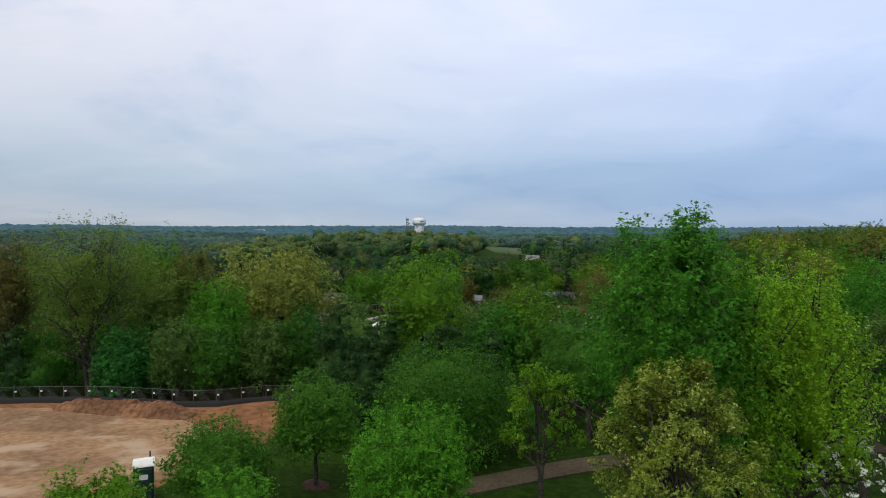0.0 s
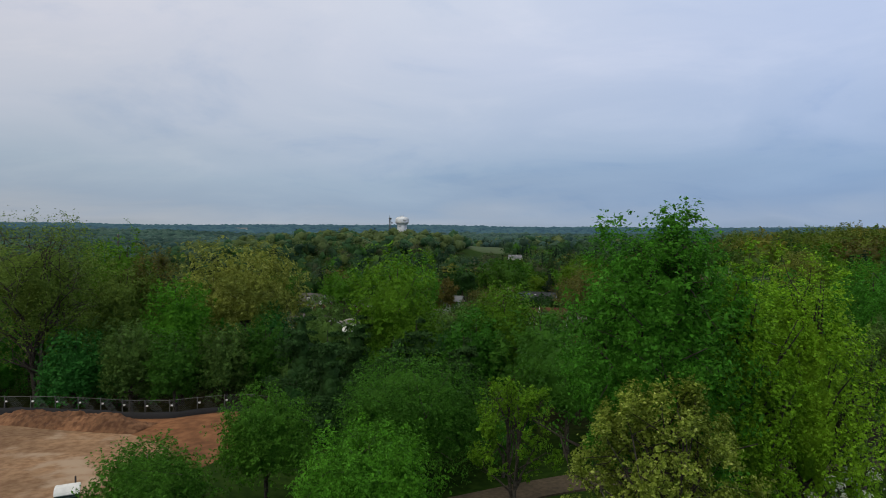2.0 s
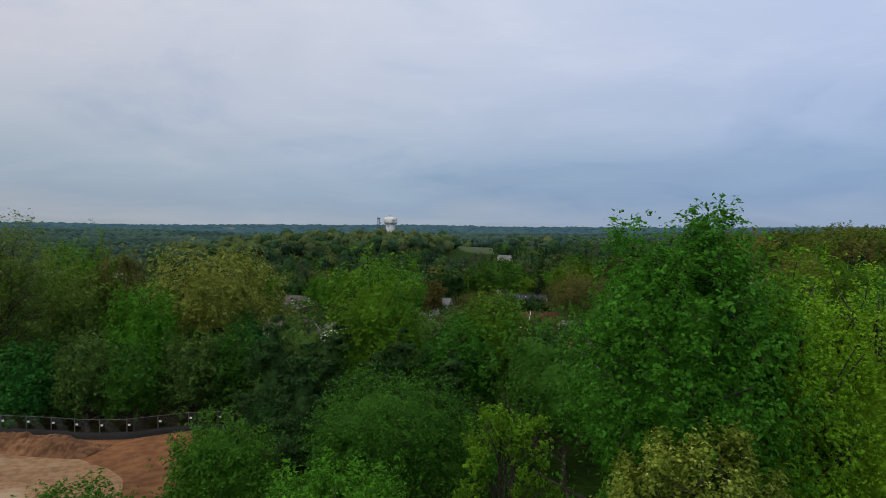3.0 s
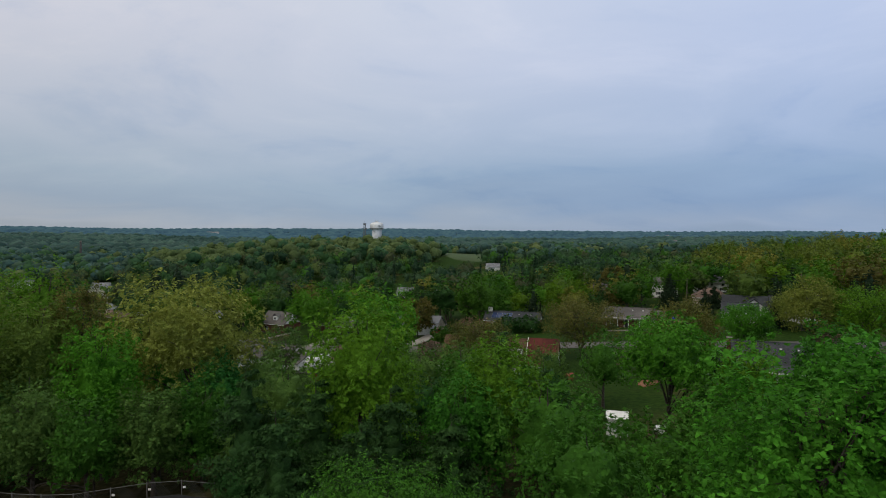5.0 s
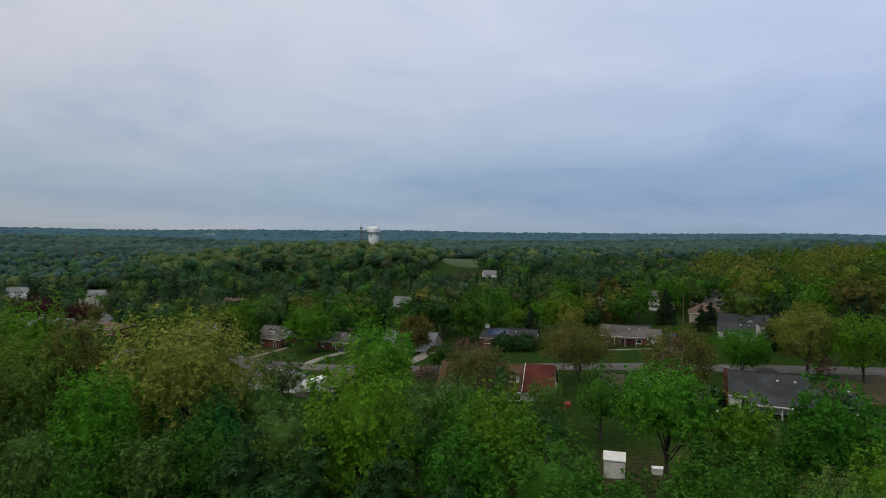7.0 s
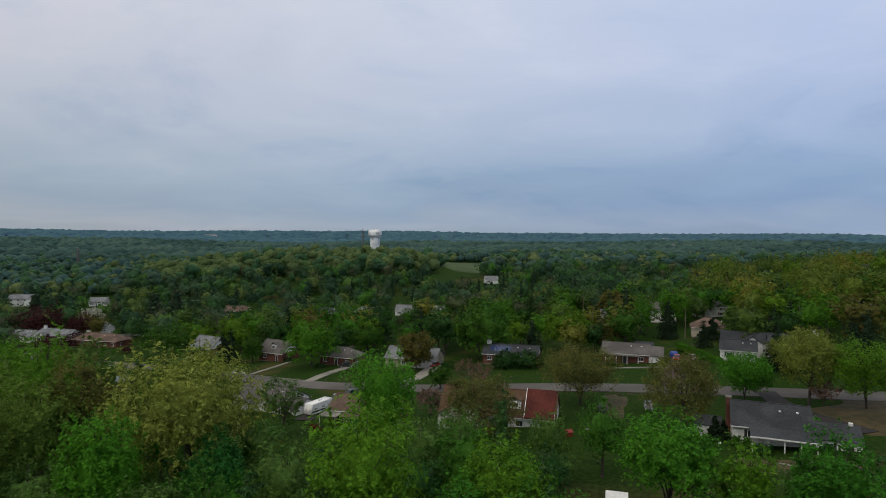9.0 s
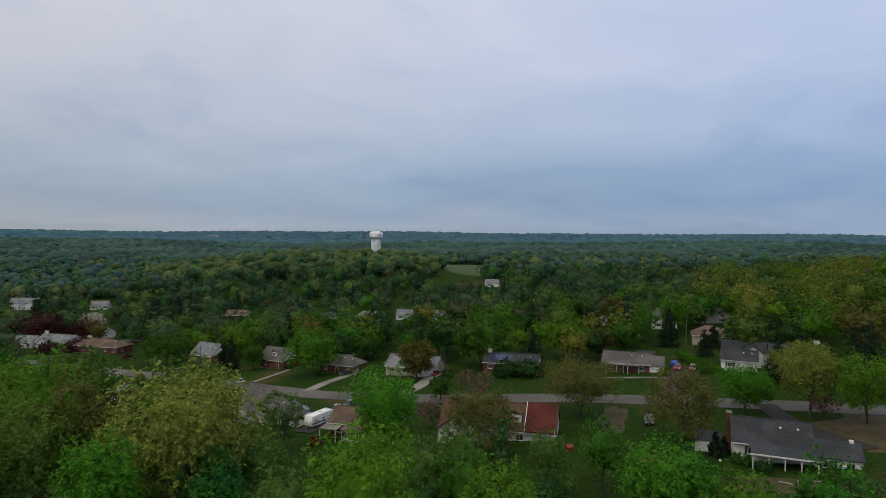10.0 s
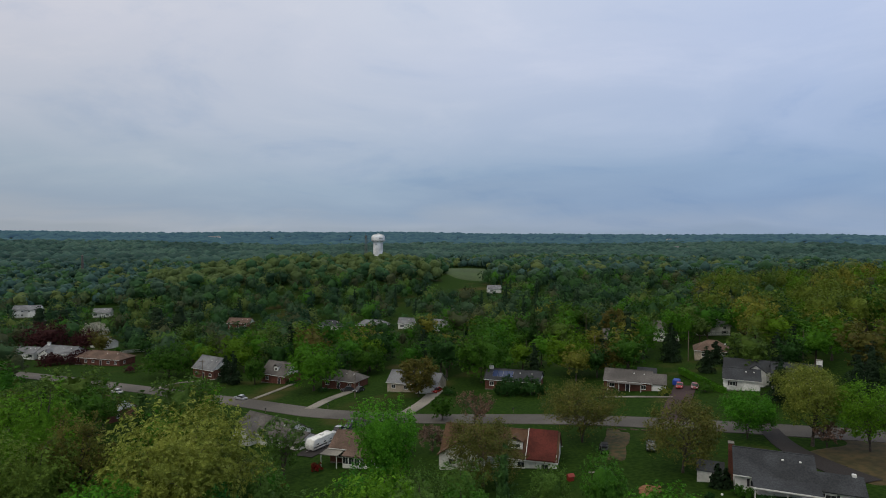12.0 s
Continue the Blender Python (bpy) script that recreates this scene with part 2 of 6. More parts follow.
SHINGLE_RED = two_scale("shingle_red", (0.070, 0.016, 0.012), (0.120, 0.028, 0.020), 4.0, 0.3, 0.9, 0.3)
SHINGLE_BROWN = two_scale("shingle_brown", (0.10, 0.066, 0.050), (0.16, 0.108, 0.082), 4.0, 0.3, 0.9, 0.3)
SHINGLE_OLD = two_scale("shingle_weathered", (0.070, 0.038, 0.022), (0.115, 0.066, 0.038), 4.0, 0.3, 0.9, 0.3)
BRICK = two_scale("red_brick", (0.095, 0.036, 0.026), (0.17, 0.070, 0.050), 9.0, 0.4, 0.9, 0.2)
SIDING = two_scale("white_siding", (0.62, 0.62, 0.60), (0.78, 0.78, 0.76), 2.0, 0.2, 0.7, 0.1)
SIDING_TAN = two_scale("tan_siding", (0.36, 0.31, 0.24), (0.48, 0.42, 0.34), 2.0, 0.2, 0.7, 0.1)
TRIM = plain("white_trim", (0.78, 0.78, 0.76), 0.5)
GLASS = plain("window_glass", (0.03, 0.035, 0.04), 0.12, 0.0, 0.6)
SHUTTER = plain("dark_shutter", (0.03, 0.03, 0.035), 0.7)
SOLAR = plain("solar_cell", (0.03, 0.05, 0.13), 0.15, 0.0, 0.6)
MEADOW = two_scale("meadow_grass", (0.040, 0.072, 0.018), (0.060, 0.098, 0.026), 0.3, 0.02, 0.95, 0.2)
FENCE_GREY = plain("dull_fence_steel", (0.15, 0.155, 0.15), 0.6, 0.4)
STEEL = plain("galvanised_steel", (0.42, 0.43, 0.43), 0.45, 0.7)
BLACK = plain("black_cloth", (0.018, 0.018, 0.02), 0.9)
RUBBER = plain("tyre_rubber", (0.02, 0.02, 0.02), 0.85)
TOWER_WHITE = two_scale("tower_white", (0.70, 0.72, 0.73), (0.82, 0.83, 0.84), 0.5, 0.08, 0.6, 0.05)
WOOD = two_scale("weathered_wood", (0.12, 0.095, 0.07), (0.24, 0.20, 0.155), 6.0, 0.5, 0.9, 0.3)

# ---- building helpers ----


def mesh_of(name, verts, faces, mat, smooth_faces=False):
    """A mesh from arrays: verts n x 3, faces m x k with one k."""
    verts, faces = np.asarray(verts, dtype=np.float32), np.asarray(faces, dtype=np.int32)
    me = bpy.data.meshes.new(name)
    k = faces.shape[1]
    me.vertices.add(len(verts))
    me.vertices.foreach_set("co", verts.ravel())
    me.loops.add(faces.size)
    me.loops.foreach_set("vertex_index", faces.ravel())
    me.polygons.add(len(faces))
    me.polygons.foreach_set("loop_start", np.arange(0, faces.size, k, dtype=np.int32))
    me.polygons.foreach_set("loop_total", np.full(len(faces), k, dtype=np.int32))
    me.polygons.foreach_set("use_smooth", np.full(len(faces), smooth_faces))
    me.materials.append(mat)
    me.update(calc_edges=True)
    return me


def child(name, data, parent, label=""):
    ob = new(name, data)
    ob.parent = parent
    return tagged(ob, label)


def part(name, bm, mat, parent, label=""):
    """Links a bmesh as one mesh object under a thing or under a part."""
    bmesh.ops.recalc_face_normals(bm, faces=bm.faces)
    me = bpy.data.meshes.new(name)
    bm.to_mesh(me)
    bm.free()
    me.materials.append(mat)
    return child(name, me, parent, label)


def box(x, y, z, sx, sy, sz, bevel=0.0, turn=0.0, bm=None):
    """A box with its base's middle at x, y, z."""
    fresh = bm is None
    bm = bm or bmesh.new()
    m = Matrix.Translation((x, y, z + sz / 2)) @ Matrix.Rotation(radians(turn), 4, "Z") @ Matrix.Diagonal((sx, sy, sz, 1))
    made = bmesh.ops.create_cube(bm, size=1, matrix=m)
    if bevel and fresh:
        bmesh.ops.bevel(bm, geom=bm.edges[:], offset=bevel, segments=1, affect="EDGES")
    return bm


def prism(points, x0, x1, bm=None):
    """An outline in the y-z plane, drawn out along x."""
    bm = bm or bmesh.new()
    a = [bm.verts.new((x0, y, z)) for y, z in points]
    b = [bm.verts.new((x1, y, z)) for y, z in points]
    bm.faces.new(a)
    bm.faces.new(b[::-1])
    for i in range(len(points)):
        j = (i + 1) % len(points)
        bm.faces.new((a[i], a[j], b[j], b[i]))
    return bm


def rod(p, q, r, r2=None, sides=6, bm=None):
    bm = bm or bmesh.new()
    p, q = Vector(p), Vector(q)
    m = Matrix.Translation((p + q) / 2) @ (q - p).to_track_quat("Z", "Y").to_matrix().to_4x4()
    bmesh.ops.create_cone(bm, cap_ends=True, segments=sides, radius1=r, radius2=r if r2 is None else r2, depth=(q - p).length, matrix=m)
    return bm


def thing(name, x, y, turn=0.0, label="", category="", group="", z=None, kind=""):
    ob = new(name)
    ob.matrix_basis = pose(x, y, ground_z(x, y) if z is None else z, 0, 0, turn)
    return tagged(ob, label, category, group, kind)


# ---- the land ----


def smooth(a, b, t):
    u = min(1.0, max(0.0, (t - a) / (b - a)))
    return u * u * (3 - 2 * u)


def ground_z(x, y):
    """Height of the land: it falls to the left and away, with a wooded hill and a rising far country."""
    z = 0.6 + 9.0 * math.tanh((x - 45) / 118)
    z -= 0.045 * (min(max(y, -60), 430) - 149)
    z += 26 * math.exp(-((x + 85) / 180) ** 2 - ((y - 705) / 165) ** 2)
    z += 11 * math.exp(-((x - 330) / 170) ** 2 - ((y - 420) / 200) ** 2)
    r = math.hypot(x, y)
    far = smooth(900, 1500, r)
    hills = -16 + 10 * smooth(1500, 2400, r) - 3 * smooth(2400, 2900, r) + 32 * smooth(2900, 3900, r) - 30 * smooth(4300, 4800, r)
    hills += (7 * math.sin(x / 420 + 2) * math.cos(y / 610) + 3.5 * math.sin(x / 170 + 1)) * smooth(1200, 2000, r) * (1 - 0.45 * smooth(3000, 3900, r))
    z = z * (1 - far) + far * hills
    pad = 1 - smooth(0.85, 1.3, math.hypot((x + 48) / 36, (y - 60) / 27))
    z = z * (1 - pad) + pad * (2.9 - 0.06 * (y - 48))
    return z + 1.6 * math.exp(-((x + 19) / 7) ** 2 - ((y - 81) / 8) ** 2)



def axis(parts):
    out = []
    for a, b, step in parts:
        out += list(np.arange(a, b, step))
    return out + [parts[-1][1]]


xs = axis([(-4800, -1200, 180), (-1200, -300, 45), (-300, -120, 8), (-120, 120, 3), (120, 300, 8), (300, 1200, 45), (1200, 4800, 180)])
ys = axis([(-400, -40, 40), (-40, 120, 3), (120, 320, 5), (320, 560, 10), (560, 1400, 30), (1400, 4800, 120)])
land = np.array([(x, y, ground_z(x, y)) for y in ys for x in xs])
nx = len(xs)
grid = np.array([(j * nx + i, j * nx + i + 1, (j + 1) * nx + i + 1, (j + 1) * nx + i) for j in range(len(ys) - 1) for i in range(nx - 1)])


def land_material():
    """Lawns between the houses, leaf litter in the woods, by patches."""
    m, n, l, b = material("ground_cover", 0.95, 0.0, 0.03)
    pos = n.new("ShaderNodeNewGeometry").outputs["Position"]
    sep = n.new("ShaderNodeSeparateXYZ")
    l.new(pos, sep.inputs[0])
    fine, broad = noise_node(n, l, 1.3, 6.0, pos), noise_node(n, l, 0.035, 4.0, pos)
    grass = ramp_of(n, [(0.3, (0.012, 0.031, 0.005)), (0.7, (0.026, 0.054, 0.008))])
    litter = ramp_of(n, [(0.3, (0.022, 0.026, 0.010)), (0.7, (0.060, 0.052, 0.024))])
    l.new(fine.outputs["Fac"], grass.inputs[0])
    l.new(fine.outputs["Fac"], litter.inputs[0])
    worn = ramp_of(n, [(0.55, (0, 0, 0)), (0.72, (0.75, 0.75, 0.75))])
    l.new(broad.outputs["Fac"], worn.inputs[0])
    lawn = mix_rgb(n, l, worn.outputs[0], grass.outputs[0], (0.080, 0.062, 0.026))
    belt = n.new("ShaderNodeMapRange")
    belt.interpolation_type = "SMOOTHSTEP"
    belt.inputs["From Min"].default_value, belt.inputs["From Max"].default_value = 112, 128
    wave = n.new("ShaderNodeMath")
    wave.operation = "MULTIPLY_ADD"
    l.new(broad.outputs["Fac"], wave.inputs[0])
    wave.inputs[1].default_value = 30
    l.new(sep.outputs["Y"], wave.inputs[2])
    l.new(wave.outputs[0], belt.inputs["Value"])
    near = n.new("ShaderNodeMapRange")
    near.inputs["From Min"].default_value, near.inputs["From Max"].default_value = 80, 70
    l.new(sep.outputs["Y"], near.inputs["Value"])
    both = n.new("ShaderNodeMath")
    both.operation, both.use_clamp = "ADD", True
    l.new(belt.outputs[0], both.inputs[0])
    l.new(near.outputs[0], both.inputs[1])
    c = mix_rgb(n, l, both.outputs[0], litter.outputs[0], lawn)
    l.new(c, b.inputs["Base Color"])
    k = n.new("ShaderNodeBump")
    k.inputs["Strength"].default_value, k.inputs["Distance"].default_value = 0.5, 0.08
    l.new(fine.outputs["Fac"], k.inputs["Height"])
    l.new(k.outputs[0], b.inputs["Normal"])
    return m


tagged(new("ground", mesh_of("ground", land, grid, land_material(), True)), "rolling green lawns and leaf-littered woodland ground", "ground", kind="structure")


def ribbon(name, line, width, mat, label, category, lift=0.14, widen=0.0):
    """A paved strip that follows the land, with its edges turned down."""
    pts = []
    for (ax, ay), (bx, by) in zip(line, line[1:]):
        steps = max(1, int(math.hypot(bx - ax, by - ay) / 2.0))
        pts += [(ax + (bx - ax) * i / steps, ay + (by - ay) * i / steps) for i in range(steps)]
    pts.append(line[-1])
    p = np.array(pts)
    for _ in range(6):
        p[1:-1] = (p[:-2] + 2 * p[1:-1] + p[2:]) / 4
    t = np.gradient(p, axis=0)
    t /= np.linalg.norm(t, axis=1)[:, None]
    nrm = np.stack([-t[:, 1], t[:, 0]], 1)
    cols = [(-0.5, -0.3), (-0.5, lift), (-0.25, lift + 0.02), (0, lift + 0.04), (0.25, lift + 0.02), (0.5, lift), (0.5, -0.3)]
    v = []
    for i in range(len(p)):
        w = width + widen * i / (len(p) - 1)
        for u, h in cols:
            q = p[i] + nrm[i] * u * w
            v.append((q[0], q[1], ground_z(*q) + h))
    k = len(cols)
    f = [(i * k + j, i * k + j + 1, (i + 1) * k + j + 1, (i + 1) * k + j) for i in range(len(p) - 1) for j in range(k - 1)]
    me = mesh_of(name, v, f, mat, False)
    return tagged(new(name, me), label, category, kind="structure")


def patch(name, cx, cy, rx, ry, mat, label, category, lift=0.1, seed=0, turn=0.0, wobble=0.16, rings=14):
    """An irregular flat patch laid on the land."""
    v, f, seg = [(cx, cy, ground_z(cx, cy) + lift)], [], 48
    c, s = math.cos(radians(turn)), math.sin(radians(turn))
    for i in range(1, rings + 1):
        for j in range(seg):
            a = 2 * math.pi * j / seg
            w = 1 + wobble * noise.noise(Vector((math.cos(a) * 1.6 + seed * 7, math.sin(a) * 1.6, seed)))
            u = i / rings
            lx, ly = rx * math.cos(a) * u * w, ry * math.sin(a) * u * w
            x, y = cx + lx * c - ly * s, cy + lx * s + ly * c
            bump = 0.05 * noise.noise(Vector((x * 0.5, y * 0.5, seed)))
            v.append((x, y, ground_z(x, y) + (lift + bump if i < rings else -0.3)))
    f3 = [(0, 1 + j, 1 + (j + 1) % seg) for j in range(seg)]
    tri = f3
    for i in range(rings - 1):
        for j in range(seg):
            a, b = 1 + i * seg + j, 1 + i * seg + (j + 1) % seg
            tri += [(a, a + seg, b + seg), (a, b + seg, b)]
    return tagged(new(name, mesh_of(name, v, tri, mat, True)), label, category, kind="structure")


STREET = [(-260, 345), (-166, 291), (-130, 272), (-84, 244), (-50, 221), (-22, 199), (7, 184.5), (29, 177), (42, 172), (55, 165.5), (75, 154), (88, 146), (98, 140), (150, 112), (230, 75)]
ribbon("road", STREET, 8.6, ASPHALT, "grey asphalt residential street running between lawns", "road")

# ---- trees ----


def envelope(shape, u):
    if shape == "cone":
        return np.clip((1 - u) ** 0.85, 0.03, 1) * np.clip(u * 9, 0.4, 1)
    if shape == "dome":
        return np.clip(1 - u ** 2.2, 0.02, 1) ** 0.6
    if shape == "vase":
        return np.where(u < 0.65, 0.45 + 0.85 * u, np.sqrt(np.clip(1 - ((u - 0.65) / 0.38) ** 2, 0.02, 1)))
    if shape == "spire":
        return np.interp(u, [0, 0.12, 0.38, 0.65, 0.84, 0.95, 1.0], [0.55, 0.9, 1.0, 0.85, 0.66, 0.6, 0.4])
    if shape == "oval":
        return np.sqrt(np.clip(1 - ((u - 0.42) / 0.585) ** 2, 0.03, 1))
    return np.sqrt(np.clip(1 - ((u - 0.4) / 0.61) ** 2, 0.03, 1)) ** 0.85


def unit(v):
    return v / np.maximum(np.linalg.norm(v, axis=-1, keepdims=True), 1e-6)


def kites(rng, centre, normal, size, slim=0.62):
    """One bent four-cornered leaf at each centre."""
    n = len(centre)
    t = unit(np.cross(normal, unit(rng.normal(size=(n, 3)))))
    b = np.cross(normal, t)
    s = size[:, None]
    v = np.stack([centre - t * s * 0.5, centre + b * s * slim * 0.5 + normal * s * 0.08, centre + t * s * 0.5 - normal * s * 0.1, centre - b * s * slim * 0.5 + normal * s * 0.08], 1)
    q = np.arange(n * 4).reshape(n, 4)
    return v.reshape(-1, 3), np.concatenate([q[:, [0, 1, 2]], q[:, [0, 2, 3]]])


def ico(level):
    bm = bmesh.new()
    bmesh.ops.create_icosphere(bm, subdivisions=level, radius=1.0)
    v = np.array([p.co[:] for p in bm.verts])
    f = np.array([[p.index for p in q.verts] for q in bm.faces])
    bm.free()
    return v, f


ICO = {1: ico(1), 2: ico(2), 3: ico(3)}


def clumps(rng, centre, radius, flat=0.8, level=1, rough=0.16):
    """Uneven leafy masses, one at each centre; radius: n, or n x 3."""
    v, f = ICO[level]
    n, k = len(centre), len(v)
    radius = np.asarray(radius)
    if radius.ndim == 1:
        radius = radius[:, None] * np.array([1, 1, flat])
    r = 1 + rng.normal(size=(n, k, 1)) * rough
    p = centre[:, None] + v[None] * r * radius[:, None]
    return p.reshape(-1, 3), (f[None] + (np.arange(n) * k)[:, None, None]).reshape(-1, 3)


def tube(path, radii, sides=6):
    path, radii = np.asarray(path, float), np.asarray(radii, float)
    d = unit(np.gradient(path, axis=0))
    u = unit(np.cross(d, np.array([0.31, 0.95, 0.05])))
    w = np.cross(d, u)
    a = np.arange(sides) * 2 * np.pi / sides
    ring = path[:, None] + radii[:, None, None] * (np.cos(a)[None, :, None] * u[:, None] + np.sin(a)[None, :, None] * w[:, None])
    f = [(i * sides + j, i * sides + (j + 1) % sides, (i + 1) * sides + (j + 1) % sides, (i + 1) * sides + j) for i in range(len(path) - 1) for j in range(sides)]
    return ring.reshape(-1, 3), np.array(f)


def join(pieces):
    vs, fs, at = [], [], 0
    for v, f in pieces:
        vs.append(v)
        fs.append(f + at)
        at += len(v)
    return np.concatenate(vs), np.concatenate(fs)


def crown_points(rng, shape, H, R, bottom, lobes):
    u = rng.random(lobes) ** (0.75 if shape in ("round", "oval", "vase", "spire") else 1.1)
    ang = np.arange(lobes) * 2.39996 + rng.random(lobes) * 0.9
    swell = 1 + 0.2 * np.sin(ang * 2 + rng.random() * 6) * np.sin(u * 5 + rng.random() * 6) + rng.normal(size=lobes) * 0.07
    rad = R * envelope(shape, u) * (0.5 + 0.46 * np.sqrt(rng.random(lobes))) * swell
    z = H * bottom + (H - H * bottom) * u * 0.93
    if shape == "spire":
        # several upright leaders above the crown
        la, lr_, lh = rng.random(8) * 6.283, rng.uniform(0.05, 0.38, 8) * R, rng.uniform(0.92, 1.0, 8) * H
        own = rng.integers(8, size=lobes)
        top = u > 0.78
        ang = np.where(top, la[own] + rng.normal(size=lobes) * 0.12, ang)
        rad = np.where(top, lr_[own] * (1.15 - 0.3 * u) + rng.normal(size=lobes) * 0.03 * R, rad)
        z = np.where(top, z * lh[own] / H, z)
    stray = rng.random(lobes) < 0.14
    rad = np.where(stray, rad * 1.18, rad)
    z = np.where(stray & (u > 0.7), z + 0.04 * H * rng.random(lobes), z)
    return np.stack([rad * np.cos(ang), rad * np.sin(ang), z], 1), u, stray


def broadleaf(seed, H, R, bottom=0.28, shape="round", leaf=0.32, lobes=80, each=90, lobe=0.26, stems=1, limbs=14, airy=0.0, detail=1):
    """Meshes' arrays of a broad-leaved tree: the wood and the leaves."""
    rng = np.random.default_rng(seed)
    tips, u, stray = crown_points(rng, shape, H, R, bottom, lobes)
    wood, hold = [], []
    r0 = 0.015 * H + 0.03
    for s in range(stems):
        a = rng.random() * 6.28
        lean = (0.0 if stems == 1 else 0.22) * R
        k = np.linspace(0, 1, 8)
        top = H * (0.86 if shape != "vase" else 0.7)
        bend = np.stack([lean * np.cos(a) * k ** 1.3 + np.sin(k * 5 + a) * 0.02 * H * k, lean * np.sin(a) * k ** 1.3 + np.cos(k * 4 + a) * 0.02 * H * k - 0.02 * H * k * math.cos(a), k * top - 0.4 * (k == 0)], 1)
        rr = r0 / math.sqrt(stems) * (1 - k) ** 0.8 + 0.02
        rr[0] *= 1.5
        wood.append([tube(bend, rr, 8)])
        for i in range(limbs // stems):
            tip = tips[rng.integers(len(tips))] * np.array([1, 1, 0.97])
            h = min(max(tip[2] * rng.uniform(0.45, 0.75), H * bottom * 0.75), top * 0.9)
            root = np.array([np.interp(h, bend[:, 2], bend[:, 0]), np.interp(h, bend[:, 2], bend[:, 1]), h])
            q = np.linspace(0, 1, 5)[:, None]
            arc = root + (tip - root) * q + np.array([0, 0, 0.10 * H]) * (q * (1 - q)) + rng.normal(size=(5, 3)) * 0.015 * H * q
            hold += [arc[2], arc[3], arc[4], (arc[3] + arc[4]) / 2]
            bough = [tube(arc, np.interp(h, [0, top], [r0, r0 * 0.25]) * 0.55 * (1 - q[:, 0] * 0.85), 5)]
            wood.append(bough)
            for _ in range(5 if airy > 0.2 else 2):
                tw = tips[rng.integers(len(tips))]
                mid = arc[2 + rng.integers(2)]
                if np.linalg.norm(tw - mid) < R * 0.9:
                    hold += [(mid + tw) / 2, mid * 0.25 + tw * 0.75, tw, tw]
                    bough.append(tube(np.stack([mid, (mid + tw) / 2 + rng.normal(size=3) * 0.02 * H, tw]), [r0 * 0.14, r0 * 0.09, 0.012], 4))
    # feathery sprays of leaves on a billowing crown
    n = lobes * each
    per = (4, 9, 12)[detail]
    count = max(30, n // per)
    mid = np.array([0, 0, H * (bottom + (1 - bottom) * 0.45)])
    half = np.array([R, R, H * (1 - bottom) * 0.5])
    swells = unit(rng.normal(size=(26 if detail > 1 else 18, 3)) + np.array([0, 0, 0.15]))
    rise = rng.uniform(0.6, 1.0, len(swells))

    def crown(u, ang, reach):
        flat_r = R * envelope(shape, u)
        p = np.stack([flat_r * np.cos(ang), flat_r * np.sin(ang), H * (bottom + (1 - bottom) * u)], 1) - mid
        away = unit(p / half)
        near = (np.exp((away @ swells.T - 1) / 0.05) * rise).max(1)
        return mid + p * ((0.7 + 0.36 * near) * reach)[:, None], away

    steps = np.linspace(0.02, 1.0, 60)
    weight = envelope(shape, steps) + 0.12
    u = np.clip(rng.choice(steps, count, p=weight / weight.sum()) + rng.uniform(-0.01, 0.01, count), 0, 1)
    ang = rng.random(count) * 6.283
    reach = (rng.uniform(0.35, 0.98, count) if airy > 0.9 else rng.uniform(0.6, 1.0, count) if airy > 0.2 else 0.98 - 0.42 * rng.random(count) ** 1.6)
    foot, away = crown(u, ang, reach)
    if airy > 0.2:
        # open crowns carry their leaves on the limbs
        twigs = np.array(hold)
        at = twigs[rng.integers(len(twigs), size=count)]
        some = rng.random(count) < (0.96 if airy > 0.9 else 0.6 if airy > 0.5 else 0.35)
        foot = np.where(some[:, None], at + rng.normal(size=(count, 3)) * 0.05 * R, (at + foot) / 2 if airy > 0.9 else foot)
        past = np.linalg.norm((foot - mid) / half, axis=1)
        foot = mid + (foot - mid) * np.minimum(1.0, 0.93 / past)[:, None]
        away = np.where(some[:, None], unit((foot - mid) / half), away)
    up = {"oval": 0.8, "vase": 0.75, "spire": 0.9, "round": 0.5, "dome": 0.15}.get(shape, 0.4)
    way = unit(away * 0.8 + np.array([0, 0, up]) + rng.normal(size=(count, 3)) * 0.32)
    long = R * lobe * (0.6 if airy > 0.9 else 0.8 if airy > 0.2 else 1.0) * rng.uniform(0.6, 1.5, count) * np.where(rng.random(count) < 0.12, 1.5, 1.0)
    own = np.repeat(np.arange(count), per)
    n = len(own)
    q = rng.random(n) ** 0.8
    pos = foot[own] + way[own] * (long[own] * q)[:, None] + rng.normal(size=(n, 3)) * (long[own] * 0.24 * (1.15 - 0.7 * q))[:, None]
    nrm = unit(away[own] * 0.6 + np.array([0, 0, 0.5]) + rng.normal(size=(n, 3)) * 0.5)
    leaves = kites(rng, pos, nrm, leaf * rng.uniform(0.6, 1.35, n))
    body = None
    if airy < 0.5:
        # the closed leafy mass behind the sprays
        cols, rows = {2: (30, 18), 1: (18, 11), 0: (9, 6)}[detail]
        gu, ga = np.meshgrid(np.linspace(0.0, 1.0, rows), np.arange(cols) * 6.2832 / cols, indexing="ij")
        skin, _ = crown(gu.ravel(), ga.ravel(), (0.52 if airy > 0.2 else (0.62, 0.56, 0.72)[detail]) * (1 + rng.normal(size=rows * cols) * 0.09))
        i, j = np.meshgrid(np.arange(rows - 1), np.arange(cols), indexing="ij")
        a0, a1 = (i * cols + j).ravel(), (i * cols + (j + 1) % cols).ravel()
        body = skin, np.concatenate([np.stack([a0, a1, a1 + cols], 1), np.stack([a0, a1 + cols, a0 + cols], 1)])
    return (stems, [join(w) for w in wood]), (leaves, body)


